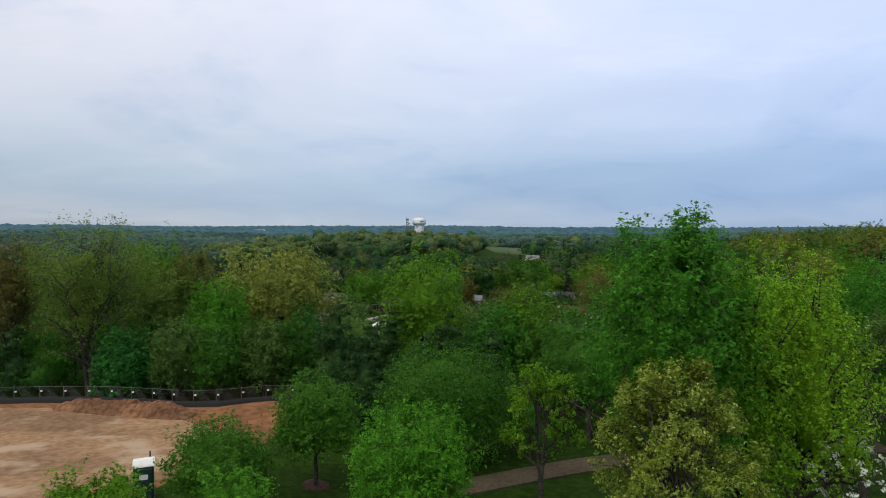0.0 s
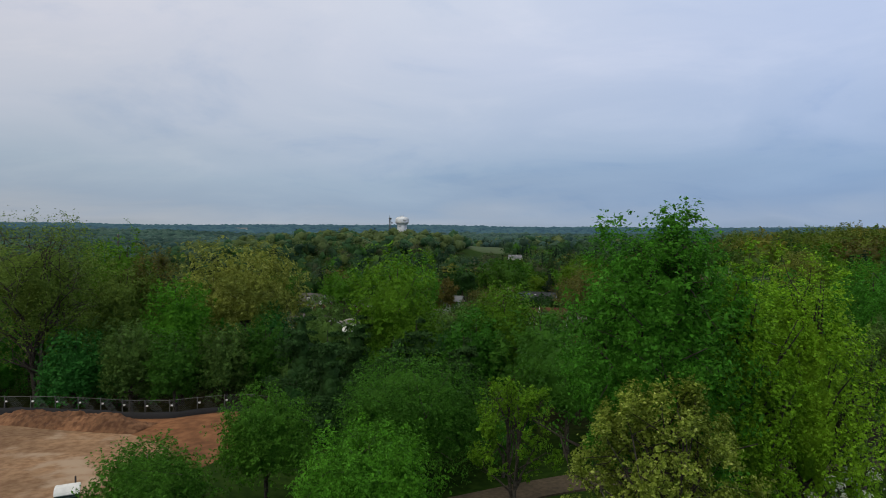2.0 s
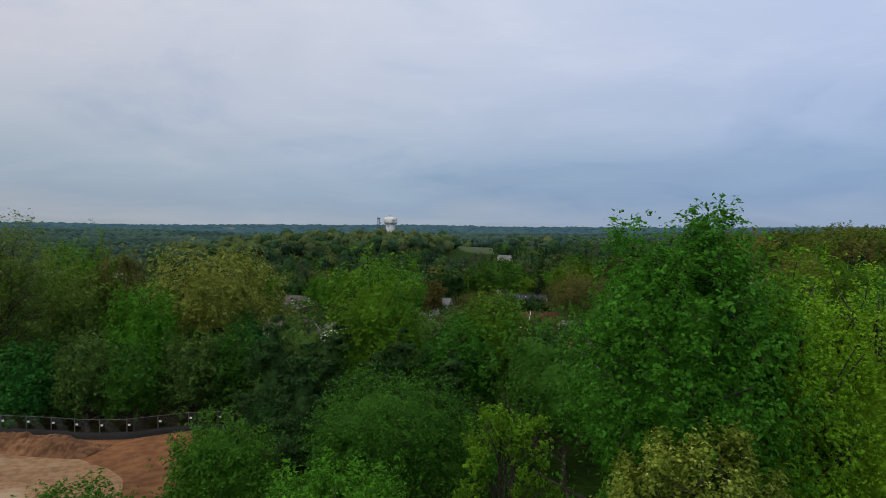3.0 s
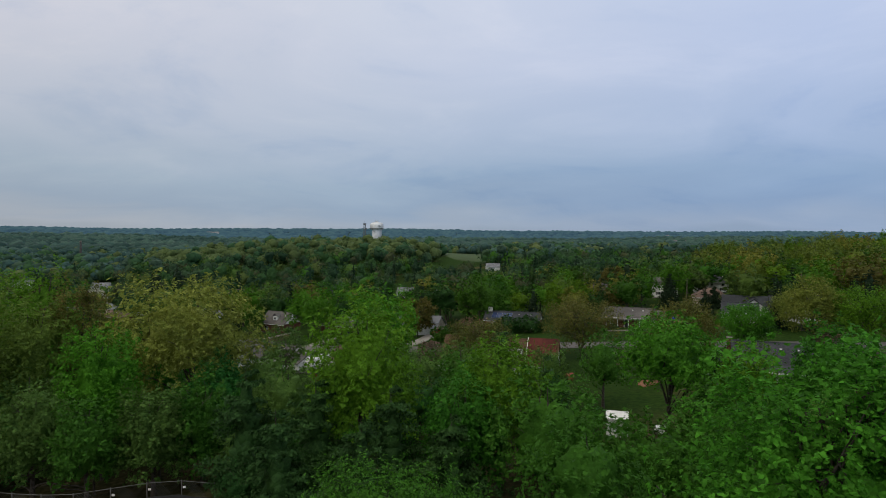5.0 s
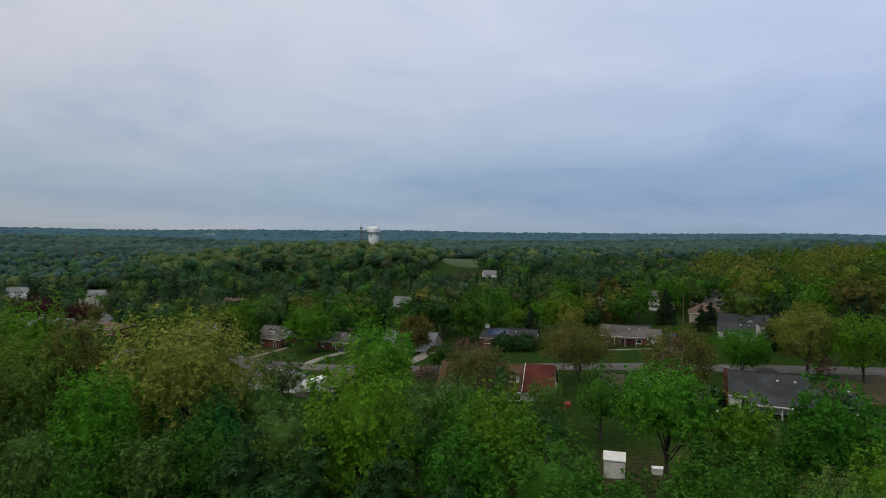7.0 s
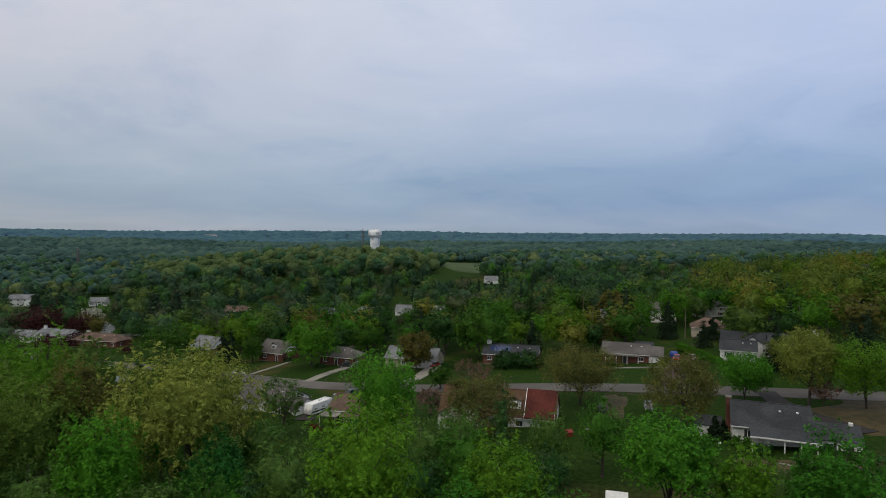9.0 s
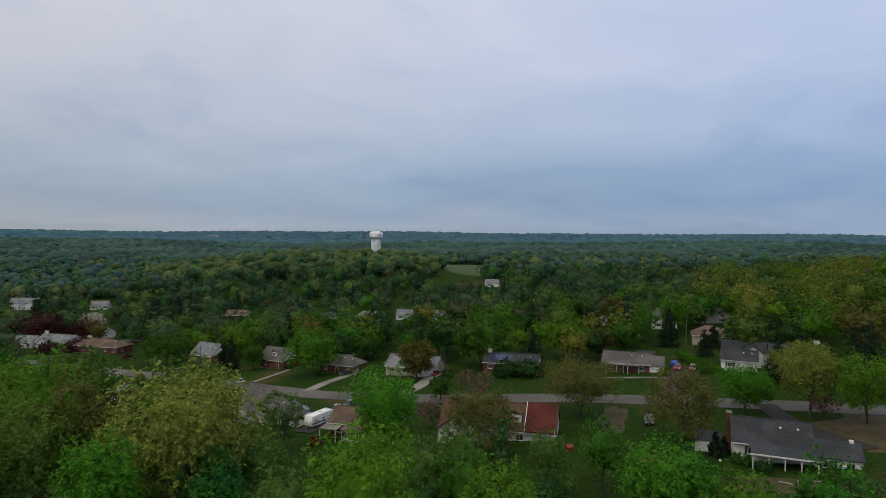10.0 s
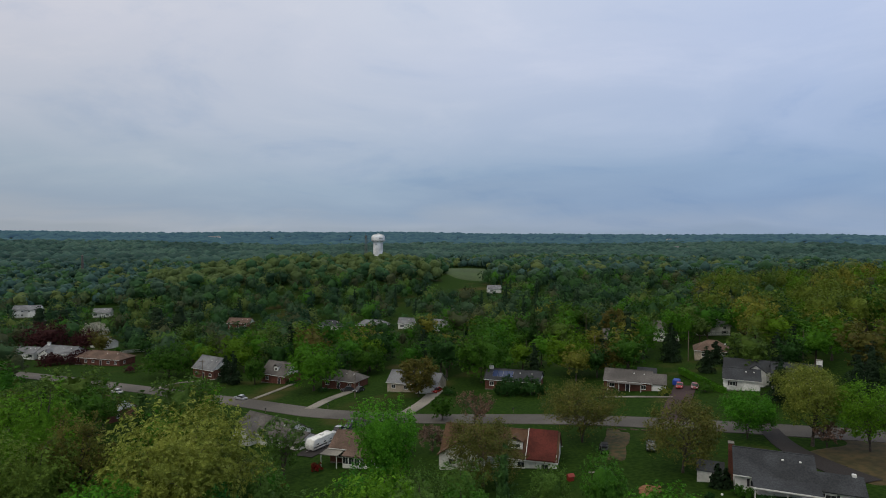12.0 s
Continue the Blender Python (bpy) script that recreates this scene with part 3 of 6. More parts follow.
def conifer(seed, H, R, bottom=0.1, leaf=0.4, tiers=16, boughs=9, each=36, droop=0.15, lift=0.0):
    """A conifer: tiers of boughs carrying flat sprays of needles."""
    rng = np.random.default_rng(seed)
    k = np.linspace(0, 1, 8)
    wood = [tube(np.stack([0.01 * H * np.sin(k * 4), 0.01 * H * np.cos(k * 3), k * H * 0.98 - 0.3 * (k == 0)], 1), 0.016 * H * (1 - k) + 0.02, 7)]
    cen, nor, siz = [], [], []
    for i in range(tiers):
        u = (i + rng.random() * 0.6) / tiers
        z = H * (bottom + (1 - bottom) * u)
        reach = R * ((1 - u) ** 0.75 * 0.95 + 0.05) * (min(1, 0.6 + u * 3))
        for j in range(max(4, int(boughs * (1 - 0.5 * u)))):
            a = j * 6.283 / boughs + i * 1.1 + rng.random() * 0.7
            ln = reach * rng.uniform(0.7, 1.2)
            out = np.array([math.cos(a), math.sin(a), 0])
            tip = out * ln + np.array([0, 0, z + ln * (lift - droop)])
            root = np.array([0, 0, z])
            if ln > 0.8 and j % 3 == 0:
                wood.append(tube(np.stack([root, (root + tip) / 2 + np.array([0, 0, 0.05 * ln]), tip]), [0.05, 0.035, 0.01], 4))
            m = max(6, int(each * (0.35 + 0.65 * ln / R)))
            q = rng.random(m) ** 0.6
            sidew = np.array([-out[1], out[0], 0])
            spread = (rng.random(m) - 0.5) * ln * 0.55 * (1.1 - q * 0.6)
            p = root + (tip - root) * q[:, None] + sidew * spread[:, None] + np.array([0, 0, 1]) * (rng.normal(size=m) * 0.05 * ln + 0.16 * ln * q * (1 - q))[:, None]
            cen.append(p)
            nor.append(unit(np.array([0, 0, 0.7]) + out * 0.75 + rng.normal(size=(m, 3)) * 0.55))
            siz.append(leaf * rng.uniform(0.6, 1.3, m))
    leaves = kites(rng, np.concatenate(cen), np.concatenate(nor), np.concatenate(siz), 0.5)
    # the dark inside of the tree, tier on tier
    u = np.linspace(0.02, 0.78, tiers)
    inner = R * ((1 - u) ** 0.8 * (0.36 if R < 7 else 0.6) + 0.02)
    mass = clumps(rng, np.stack([0 * u, 0 * u, H * (bottom + (1 - bottom) * u)], 1), np.stack([inner, inner, np.full(tiers, H / tiers * 1.1)], 1), 1, 1, 0.2)
    return (1, [wood[0]]), (leaves, mass)


def crown_mesh(leaves, body, tone, reach):
    """The sprays of a crown and the closed mass behind them, as one mesh."""
    v, f = leaves if body is None else join([leaves, body])
    me = mesh_of("crown", v, f, leaf_of(tone, reach), True)
    if body is not None:
        me.materials.append(leaf_of(tone, reach, True))
        me.polygons.foreach_set("material_index", np.concatenate([np.zeros(len(leaves[1])), np.ones(len(body[1]))]).astype(np.int32))
    return me


def plant(name, x, y, arrays, leaf, label, category="tree", turn=0.0, scale=1.0, group="", reach="mid"):
    (stems, wood), (leaves, body) = arrays
    ob = thing(name, x, y, turn, label, category, group)
    for i, (wv, wf) in enumerate(wood):
        word = "trunk" if i % (len(wood) // stems) == 0 else "limb"
        child(word, mesh_of(word, wv, wf, BARK, True), ob)
    child("crown", crown_mesh(leaves, body, leaf, reach), ob)
    ob.scale = (scale,) * 3
    return ob


# the large trees, one by one: name, x, y, height, crown radius, leaf colour, shape, crown bottom, leaf length, lobes, leaves per lobe, stems, label
BIG = [
    ("oak_tree", 13.9, 38.0, 22.5, 5.0, "oak", "spire", 0.28, 0.40, 130, 85, 2, "tall dark green tree with ragged top and open limbs"),
    ("tulip_tree", 18.6, 38.5, 20.4, 3.2, "yellow", "spire", 0.14, 0.30, 90, 80, 1, "slender yellow-green tree in fresh leaf"),
    ("tulip_tree", 22.6, 40.0, 20.0, 4.3, "yellow", "spire", 0.14, 0.30, 120, 80, 2, "tall yellow-green tree in fresh leaf"),
    ("flowering_tree", 12.8, 33.5, 14.3, 4.0, "cream", "oval", 0.18, 0.26, 120, 85, 3, "pale cream-green budding tree above a drive"),
    ("dogwood_tree", 24.4, 37.5, 7.8, 2.6, "white", "vase", 0.35, 0.24, 34, 26, 2, "white-blossomed dogwood with layered branches"),
    ("round_tree", -1.2, 44.5, 9.8, 4.7, "bright", "round", 0.16, 0.34, 110, 90, 1, "bright green rounded young maple on the lawn"),
    ("lawn_tree", -9.8, 54.5, 9.8, 3.9, "maple", "oval", 0.24, 0.34, 90, 80, 1, "mid-green lawn tree in a mulch ring"),
    ("lawn_tree", -15.0, 46.5, 8.2, 3.9, "maple", "oval", 0.14, 0.34, 100, 85, 1, "mid-green bushy tree beside the building site"),
    ("young_tree", -10.9, 36.5, 9.0, 2.6, "bright", "round", 0.2, 0.30, 60, 90, 1, "bright green young tree with dense crown"),
    ("young_tree", -18.3, 36.5, 8.9, 3.0, "yellow", "vase", 0.2, 0.26, 60, 60, 1, "thin light green young tree by bare earth"),
    ("shade_maple", 1.3, 60.0, 11.4, 6.6, "maple", "round", 0.14, 0.40, 120, 85, 1, "dense deep green maple at the lawn's edge"),
    ("slender_tree", 8.6, 50.0, 11.6, 3.4, "yellow", "oval", 0.22, 0.28, 60, 60, 2, "thin light green tree with open twigs"),
    ("shade_maple", -1.7, 84.0, 22.0, 6.4, "yellow", "oval", 0.2, 0.46, 130, 70, 1, "large yellow-green maple rising over the woods"),
    ("green_maple", -33.2, 97.0, 20.2, 5.0, "bright", "oval", 0.2, 0.46, 110, 70, 1, "vivid green maple in the wood's edge"),
    ("blooming_oak", -28.6, 112.0, 24.2, 11.0, "catkin", "round", 0.3, 0.55, 170, 75, 2, "broad olive-gold oak in catkin"),
    ("magnolia_tree", -45.3, 91.5, 13.0, 5.0, "magnolia", "dome", 0.02, 0.42, 130, 75, 1, "glossy dark green magnolia rounded to the ground"),
    ("locust_tree", -52.5, 95.0, 29.6, 10.4, "spring", "vase", 0.26, 0.42, 120, 55, 2, "tall open grey-green tree with bare limbs showing"),
    ("locust_tree", -67.7, 100.0, 27.6, 6.4, "bronze", "vase", 0.35, 0.42, 70, 45, 2, "tall thin bronze-tinged tree with bare limbs"),
    ("green_maple", 8.1, 80.0, 13.8, 4.6, "oak", "oval", 0.12, 0.44, 90, 70, 1, "deep green maple in the wood's edge"),
    ("shade_maple", 12.1, 84.0, 17.0, 5.2, "yellow", "oval", 0.16, 0.44, 100, 65, 1, "yellow-green maple at the wood's edge"),
    ("shade_maple", 29.6, 83.5, 17.6, 5.2, "bright", "oval", 0.46, 0.44, 120, 70, 1, "tall light green maple before the back gardens"),
    ("green_maple", 22.6, 70.5, 10.6, 4.8, "maple", "round", 0.2, 0.42, 90, 65, 1, "deep green maple at the lawn's edge"),
    ("garden_maple", 36.2, 81.0, 14.6, 3.4, "yellow", "oval", 0.3, 0.44, 90, 60, 2, "thin light green tree before a white house"),
    ("garden_maple", 43.0, 77.5, 16.6, 4.6, "oak", "round", 0.25, 0.44, 100, 60, 1, "blue-green tree before a porch"),
    ("green_maple", 37.5, 55.0, 18.0, 4.6, "oak", "oval", 0.2, 0.42, 100, 70, 1, "green tree standing past the drive"),
    ("slender_tree", 31.5, 47.0, 14.8, 3.4, "grey", "oval", 0.25, 0.34, 70, 55, 2, "grey-green thin tree beside the drive"),
    ("green_maple", 32.9, 62.5, 12.4, 4.4, "grey", "round", 0.2, 0.40, 90, 65, 1, "soft green tree in the wood's edge"),
    ("green_maple", 31.2, 73.5, 11.6, 6.2, "maple", "round", 0.2, 0.42, 90, 65, 1, "green maple by the back gardens"),
    ("grey_maple", -46.8, 107.0, 23.0, 6.2, "spring", "round", 0.25, 0.46, 110, 65, 1, "soft grey-green tree in the woods"),
    ("grey_maple", -53.0, 119.0, 27.6, 7.0, "yellow", "round", 0.3, 0.48, 110, 60, 1, "large yellowish tree in the woods"),
    ("bronze_maple", -43.5, 112.0, 25.8, 5.0, "bronze", "oval", 0.3, 0.42, 80, 55, 1, "bronze-leaved tree in the woods"),
    ("willow_tree", -0.8, 127.0, 20.0, 6.8, "bright", "vase", 0.14, 0.55, 110, 65, 3, "feathery bright green tree behind the gardens"),
    ("green_maple", -22.4, 106.0, 13.6, 4.8, "magnolia", "dome", 0.1, 0.46, 90, 60, 1, "deep green rounded tree in the woods"),
    ("street_maple", 41.0, 153.5, 12.6, 9.4, "bronze", "vase", 0.22, 0.50, 120, 60, 3, "bronze-green street maple with dark forked limbs"),
    ("street_maple", 73.7, 146.0, 9.6, 6.2, "bright", "vase", 0.24, 0.46, 90, 65, 3, "fresh green street tree with low forked trunk"),
    ("street_maple", 82.4, 138.2, 15.4, 6.6, "olive", "oval", 0.3, 0.46, 100, 50, 1, "olive-green street tree with thick trunk"),
    ("street_maple", 89.8, 132.5, 13.0, 7.2, "yellow", "vase", 0.26, 0.46, 110, 55, 2, "yellow-green spreading street tree"),
    ("bronze_maple", 53.0, 131.0, 13.6, 7.0, "bronze", "round", 0.16, 0.44, 120, 55, 2, "hazy bronze-budded tree in a back garden"),
    ("crabapple_tree", 19.8, 173.3, 8.4, 5.4, "pink", "vase", 0.25, 0.40, 80, 55, 2, "pink-blossomed crabapple beside the street"),
    ("bronze_maple", 16.8, 133.5, 12.0, 8.2, "bronze", "round", 0.15, 0.40, 100, 45, 2, "thin bronze-budded tree behind a red-roofed house"),
    ("cherry_tree", 8.6, 156.0, 6.0, 3.4, "pink", "round", 0.2, 0.36, 50, 50, 1, "pink-blossomed cherry in a back garden"),
    ("round_tree", -90.3, 271.5, 12.6, 10.0, "maple", "round", 0.12, 0.7, 90, 50, 1, "broad green tree beside the street"),
    ("round_tree", -28.1, 231.9, 16.8, 9.6, "bright", "round", 0.14, 0.7, 100, 50, 1, "broad light green tree on a front lawn"),
    ("round_tree", -51.6, 248.5, 10.6, 4.0, "maple", "oval", 0.1, 0.6, 60, 45, 1, "small round green tree on a front lawn"),
    ("plum_tree", -158.0, 343.0, 13.0, 8.0, "plum", "round", 0.1, 0.8, 80, 45, 1, "dark purple plum tree behind a white house"),
    ("plum_tree", -156.0, 309.0, 5.0, 6.0, "plum", "dome", 0.03, 0.6, 60, 45, 1, "dark purple shrub before a white house"),
    ("plum_tree", -176.0, 341.0, 17.0, 11.5, "plum", "round", 0.1, 0.8, 80, 45, 1, "dark purple plum tree beside a white house"),
    ("plum_tree", -145.8, 313.0, 5.6, 8.0, "plum", "dome", 0.03, 0.6, 60, 45, 1, "dark purple shrub before a ranch house"),
    ("flowering_tree", -170.0, 378.0, 12.0, 7.0, "white", "round", 0.2, 0.8, 60, 35, 1, "white-blossomed tree among houses"),
    ("shade_maple", -11.4, 255.0, 11.4, 7.2, "maple", "round", 0.1, 0.7, 80, 45, 1, "green tree behind a ranch house"),
    ("shade_maple", 27.8, 224.0, 18.0, 10.0, "maple", "round", 0.12, 0.7, 110, 50, 1, "broad deep green tree behind a house with solar panels"),
    ("shade_maple", 57.1, 224.0, 14.4, 9.6, "yellow", "round", 0.12, 0.7, 100, 50, 1, "yellow-green tree behind the brick ranch house"),
    ("green_maple", 88.6, 240.0, 15.6, 5.6, "bright", "oval", 0.12, 0.7, 70, 45, 1, "bright green tree in a back garden"),
    ("green_maple", 108.1, 256.0, 16.0, 7.0, "bright", "round", 0.12, 0.7, 70, 45, 1, "bright green tree in a back garden"),
    ("street_maple", 98.8, 165.5, 9.4, 7.2, "olive", "round", 0.2, 0.50, 90, 50, 1, "olive-green tree before a white house"),
    ("bronze_maple", 92.9, 281.6, 14.0, 7.0, "bronze", "round", 0.15, 0.7, 70, 40, 1, "bronze tree among houses"),
    ("bronze_maple", 6.8, 211.5, 12.0, 6.8, "bronze", "vase", 0.2, 0.5, 90, 35, 2, "bare-twigged bronze tree before a tan-roofed house"),
    ("dogwood_tree", -21.6, 147.0, 12.6, 5.4, "grey", "vase", 0.22, 0.40, 80, 40, 2, "thin grey-green tree beside a white garage"),
    ("garden_tree", 12.2, 181.0, 6.8, 3.2, "maple", "oval", 0.08, 0.42, 60, 50, 1, "small upright green tree at the kerb"),
    ("edge_tree", -36.3, 88.5, 13.0, 3.8, "grey", "oval", 0.06, 0.3, 70, 60, 1, "grey-green tree behind the site fence"),
    ("edge_tree", -29.6, 86.0, 11.6, 3.8, "maple", "oval", 0.06, 0.3, 70, 60, 1, "soft green tree behind the site fence"),
    ("edge_tree", -24.2, 89.0, 13.0, 4.2, "grey", "oval", 0.06, 0.3, 70, 60, 1, "grey-green tree behind the site fence"),
    ("edge_tree", -19.8, 91.5, 13.7, 4.0, "maple", "oval", 0.06, 0.3, 70, 60, 1, "mid-green tree behind the site fence"),
    ("garden_maple", -78.0, 192.0, 12.0, 6.5, "grey", "round", 0.15, 0.5, 80, 50, 1, "soft green tree before a brown-roofed house"),
    ("yew_bush", 33.6, 204.2, 5.2, 5.2, "dark", "dome", 0.02, 0.5, 60, 50, 1, "dark evergreen shrub before a brick house"),
    ("yew_bush", 39.6, 200.6, 5.0, 4.8, "dark", "dome", 0.02, 0.5, 60, 50, 1, "dark evergreen shrub before a brick house"),
    ("shrub", 56.9, 119.2, 1.9, 1.0, "maple", "dome", 0.02, 0.3, 14, 30, 1, "clipped green shrub against a white wall"),
    ("shrub", 57.7, 117.2, 2.1, 1.2, "maple", "dome", 0.02, 0.3, 14, 30, 1, "clipped green shrub against a white wall"),
    ("shrub", 58.6, 114.4, 2.0, 1.5, "dark", "dome", 0.02, 0.3, 14, 30, 1, "rounded dark shrub beside a porch"),
    ("shrub", 51.5, 118.0, 1.5, 1.0, "dark", "dome", 0.02, 0.3, 14, 30, 1, "low dark shrub in a back garden"),
    ("shrub", -15.5, 149.7, 2.0, 1.2, "red", "dome", 0.02, 0.3, 14, 30, 1, "red-leaved shrub in a back garden"),
    ("shrub", -21.5, 140.5, 1.8, 1.3, "red", "dome", 0.02, 0.3, 14, 30, 1, "red-leaved shrub in a back garden"),
    ("shrub", -111.1, 284.7, 3.6, 3.6, "plum", "dome", 0.02, 0.3, 20, 30, 1, "dark purple shrub at the roadside"),
    ("shrub", 62.0, 193.6, 1.5, 1.6, "dark", "dome", 0.02, 0.3, 14, 30, 1, "low shrub before the brick ranch house"),
    ("shrub", 73.6, 186.6, 2.6, 2.0, "olive", "dome", 0.02, 0.3, 16, 30, 1, "olive shrub beside a tarmac drive"),
    ("shrub", 84.5, 186.0, 3.4, 2.6, "maple", "dome", 0.02, 0.3, 18, 30, 1, "rounded green shrub beside parked cars"),
    ("shrub", -24.5, 229.5, 1.5, 2.0, "dark", "dome", 0.02, 0.3, 14, 30, 1, "low dark shrub before a brick house"),
    ("shrub", -38.0, 246.0, 1.8, 2.2, "dark", "dome", 0.02, 0.3, 14, 30, 1, "dark shrub before a brick cottage"),
    ("shrub", 16.0, 210.0, 2.6, 2.4, "dark", "dome", 0.02, 0.3, 14, 30, 1, "dark shrub beside a concrete drive"),
    ("round_tree", -52.9, 190.0, 13.4, 6.6, "bright", "round", 0.12, 0.5, 90, 50, 1, "bright green tree standing before the street"),
    ("redbud_tree", 84.2, 136.6, 5.2, 3.4, "pink", "vase", 0.35, 0.30, 26, 24, 2, "thin pink redbud at the roadside"),
]
OPEN = ("white", "pink", "bronze")
for i, (name, x, y, H, R, leaf, shape, bottom, size, lobes, each, stems, label) in enumerate(BIG):
    reach = "near" if y < 66 else "mid" if y < 170 else "garden"
    size = {"near": 0.30, "mid": 0.52, "garden": 0.85}[reach]
    skin = 2 * math.pi * R * (H * (1 - bottom) * 0.8 + R * 0.5)
    count = min(skin * 1.5 / (0.31 * size * size), {"near": 20000, "mid": 7200, "garden": 2500}[reach])
    thin = name in ("dogwood_tree", "slender_tree", "redbud_tree", "street_maple") or leaf in OPEN
    size *= max(1.0, math.sqrt(skin * 1.15 / (0.31 * size * size) / count))
    if leaf == "cream":
        size, count = 0.21, 26000
    if name == "locust_tree":
        size, count = 0.38, 11000
    if leaf == "pink" and y > 150:
        size, count = 0.42, 4200
    if name == "tulip_tree":
        size, count = 0.24, 17000
    if reach == "mid" and (leaf == "bronze" or name == "street_maple"):
        size, count = 0.42, 7000 if leaf == "bronze" else 20000
    if name == "shrub":
        size, count = 0.45, 420
    if name != "shrub":
        lobes = int(lobes * 1.5)
    feathery = name in ("oak_tree", "tulip_tree", "flowering_tree", "locust_tree")
    thin = thin or feathery
    plant(name, x, y, broadleaf(100 + i, H, R, bottom, shape, size, lobes, int(count * ((0.22 if y < 200 else 1.6) if leaf == "white" else 2.1 if leaf == "bronze" else 1.45 if feathery else 0.7 if thin else 1.0) / lobes), 0.24 if name == "shrub" else 0.205, stems, 56 if feathery else 24 if thin else 10 + 2 * stems, 0.4 if name in ("oak_tree", "tulip_tree", "locust_tree") else 0.6 if name in ("street_maple", "bronze_maple") else 1.0 if thin else 0.0, 2 if y < 66 else 1), "fresh" if name == "tulip_tree" else leaf, label, reach=reach)

PINES = [(-13.0, 83.5, 14.0, 5.6), (-5.8, 80.5, 13.6, 6.2), (1.3, 78.5, 12.8, 5.4), (-8.2, 74.0, 12.4, 5.4), (6.5, 74.0, 11.0, 4.6), (-1.0, 72.5, 11.6, 5.0), (-61.5, 92.0, 12.8, 5.2)]
for i, (x, y, H, R) in enumerate(PINES):
    plant("white_pine", x, y, conifer(300 + i, H, R, 0.06, 0.5, 11, 11, 150, 0.1, 0.2), "pine", "dark green white pine with layered feathery boughs", group="pines at the wood's edge")
SPRUCES = [(-59.8, 251.0, 12.6, 3.4, "spruce"), (-120.5, 367.0, 25.5, 10.5, "spruce"), (-136.0, 377.0, 23.0, 10.0, "spruce"), (-128.0, 358.0, 20.0, 8.0, "spruce"), (101.9, 247.0, 11.6, 4.0, "spruce"), (96.0, 170.5, 12.4, 4.4, "spruce"),
           (99.5, 177.0, 7.7, 3.0, "spruce"), (114.0, 167.5, 12.6, 5.0, "spruce"), (96.7, 209.4, 8.6, 3.6, "spruce"), (55.4, 123.2, 4.2, 1.5, "spruce"), (56.6, 122.6, 3.4, 1.2, "spruce"),
           (120.0, 210.0, 12.0, 5.0, "spruce"), (128.0, 214.0, 13.0, 5.0, "spruce"), (70.0, 300.0, 18.0, 6.5, "pine"), (62.0, 306.0, 19.0, 6.5, "pine"), (108.0, 214.0, 10.0, 5.6, "spruce"), (121.0, 172.0, 14.0, 5.6, "spruce"), (94.5, 231.0, 10.5, 5.0, "spruce"), (115.0, 216.5, 9.5, 5.5, "spruce"), (-64.0, 256.0, 10.0, 4.0, "spruce"), (-108.0, 352.0, 20.0, 7.0, "spruce"), (-198.0, 398.0, 21.0, 8.5, "spruce"), (-215.0, 404.0, 22.0, 9.0, "spruce"), (-48.0, 300.0, 17.0, 6.0, "spruce"), (106.5, 222.5, 7.5, 4.0, "spruce"), (112.5, 221.5, 6.5, 4.2, "pine")]
for i, (x, y, H, R, leaf) in enumerate(SPRUCES):
    plant("spruce_tree", x, y, conifer(340 + i, H, R, 0.04, 0.55 if y < 220 else 0.8, 15, 10, 38, 0.22), leaf, "dark blue-green spruce standing in a garden", group="garden spruces", reach="garden")

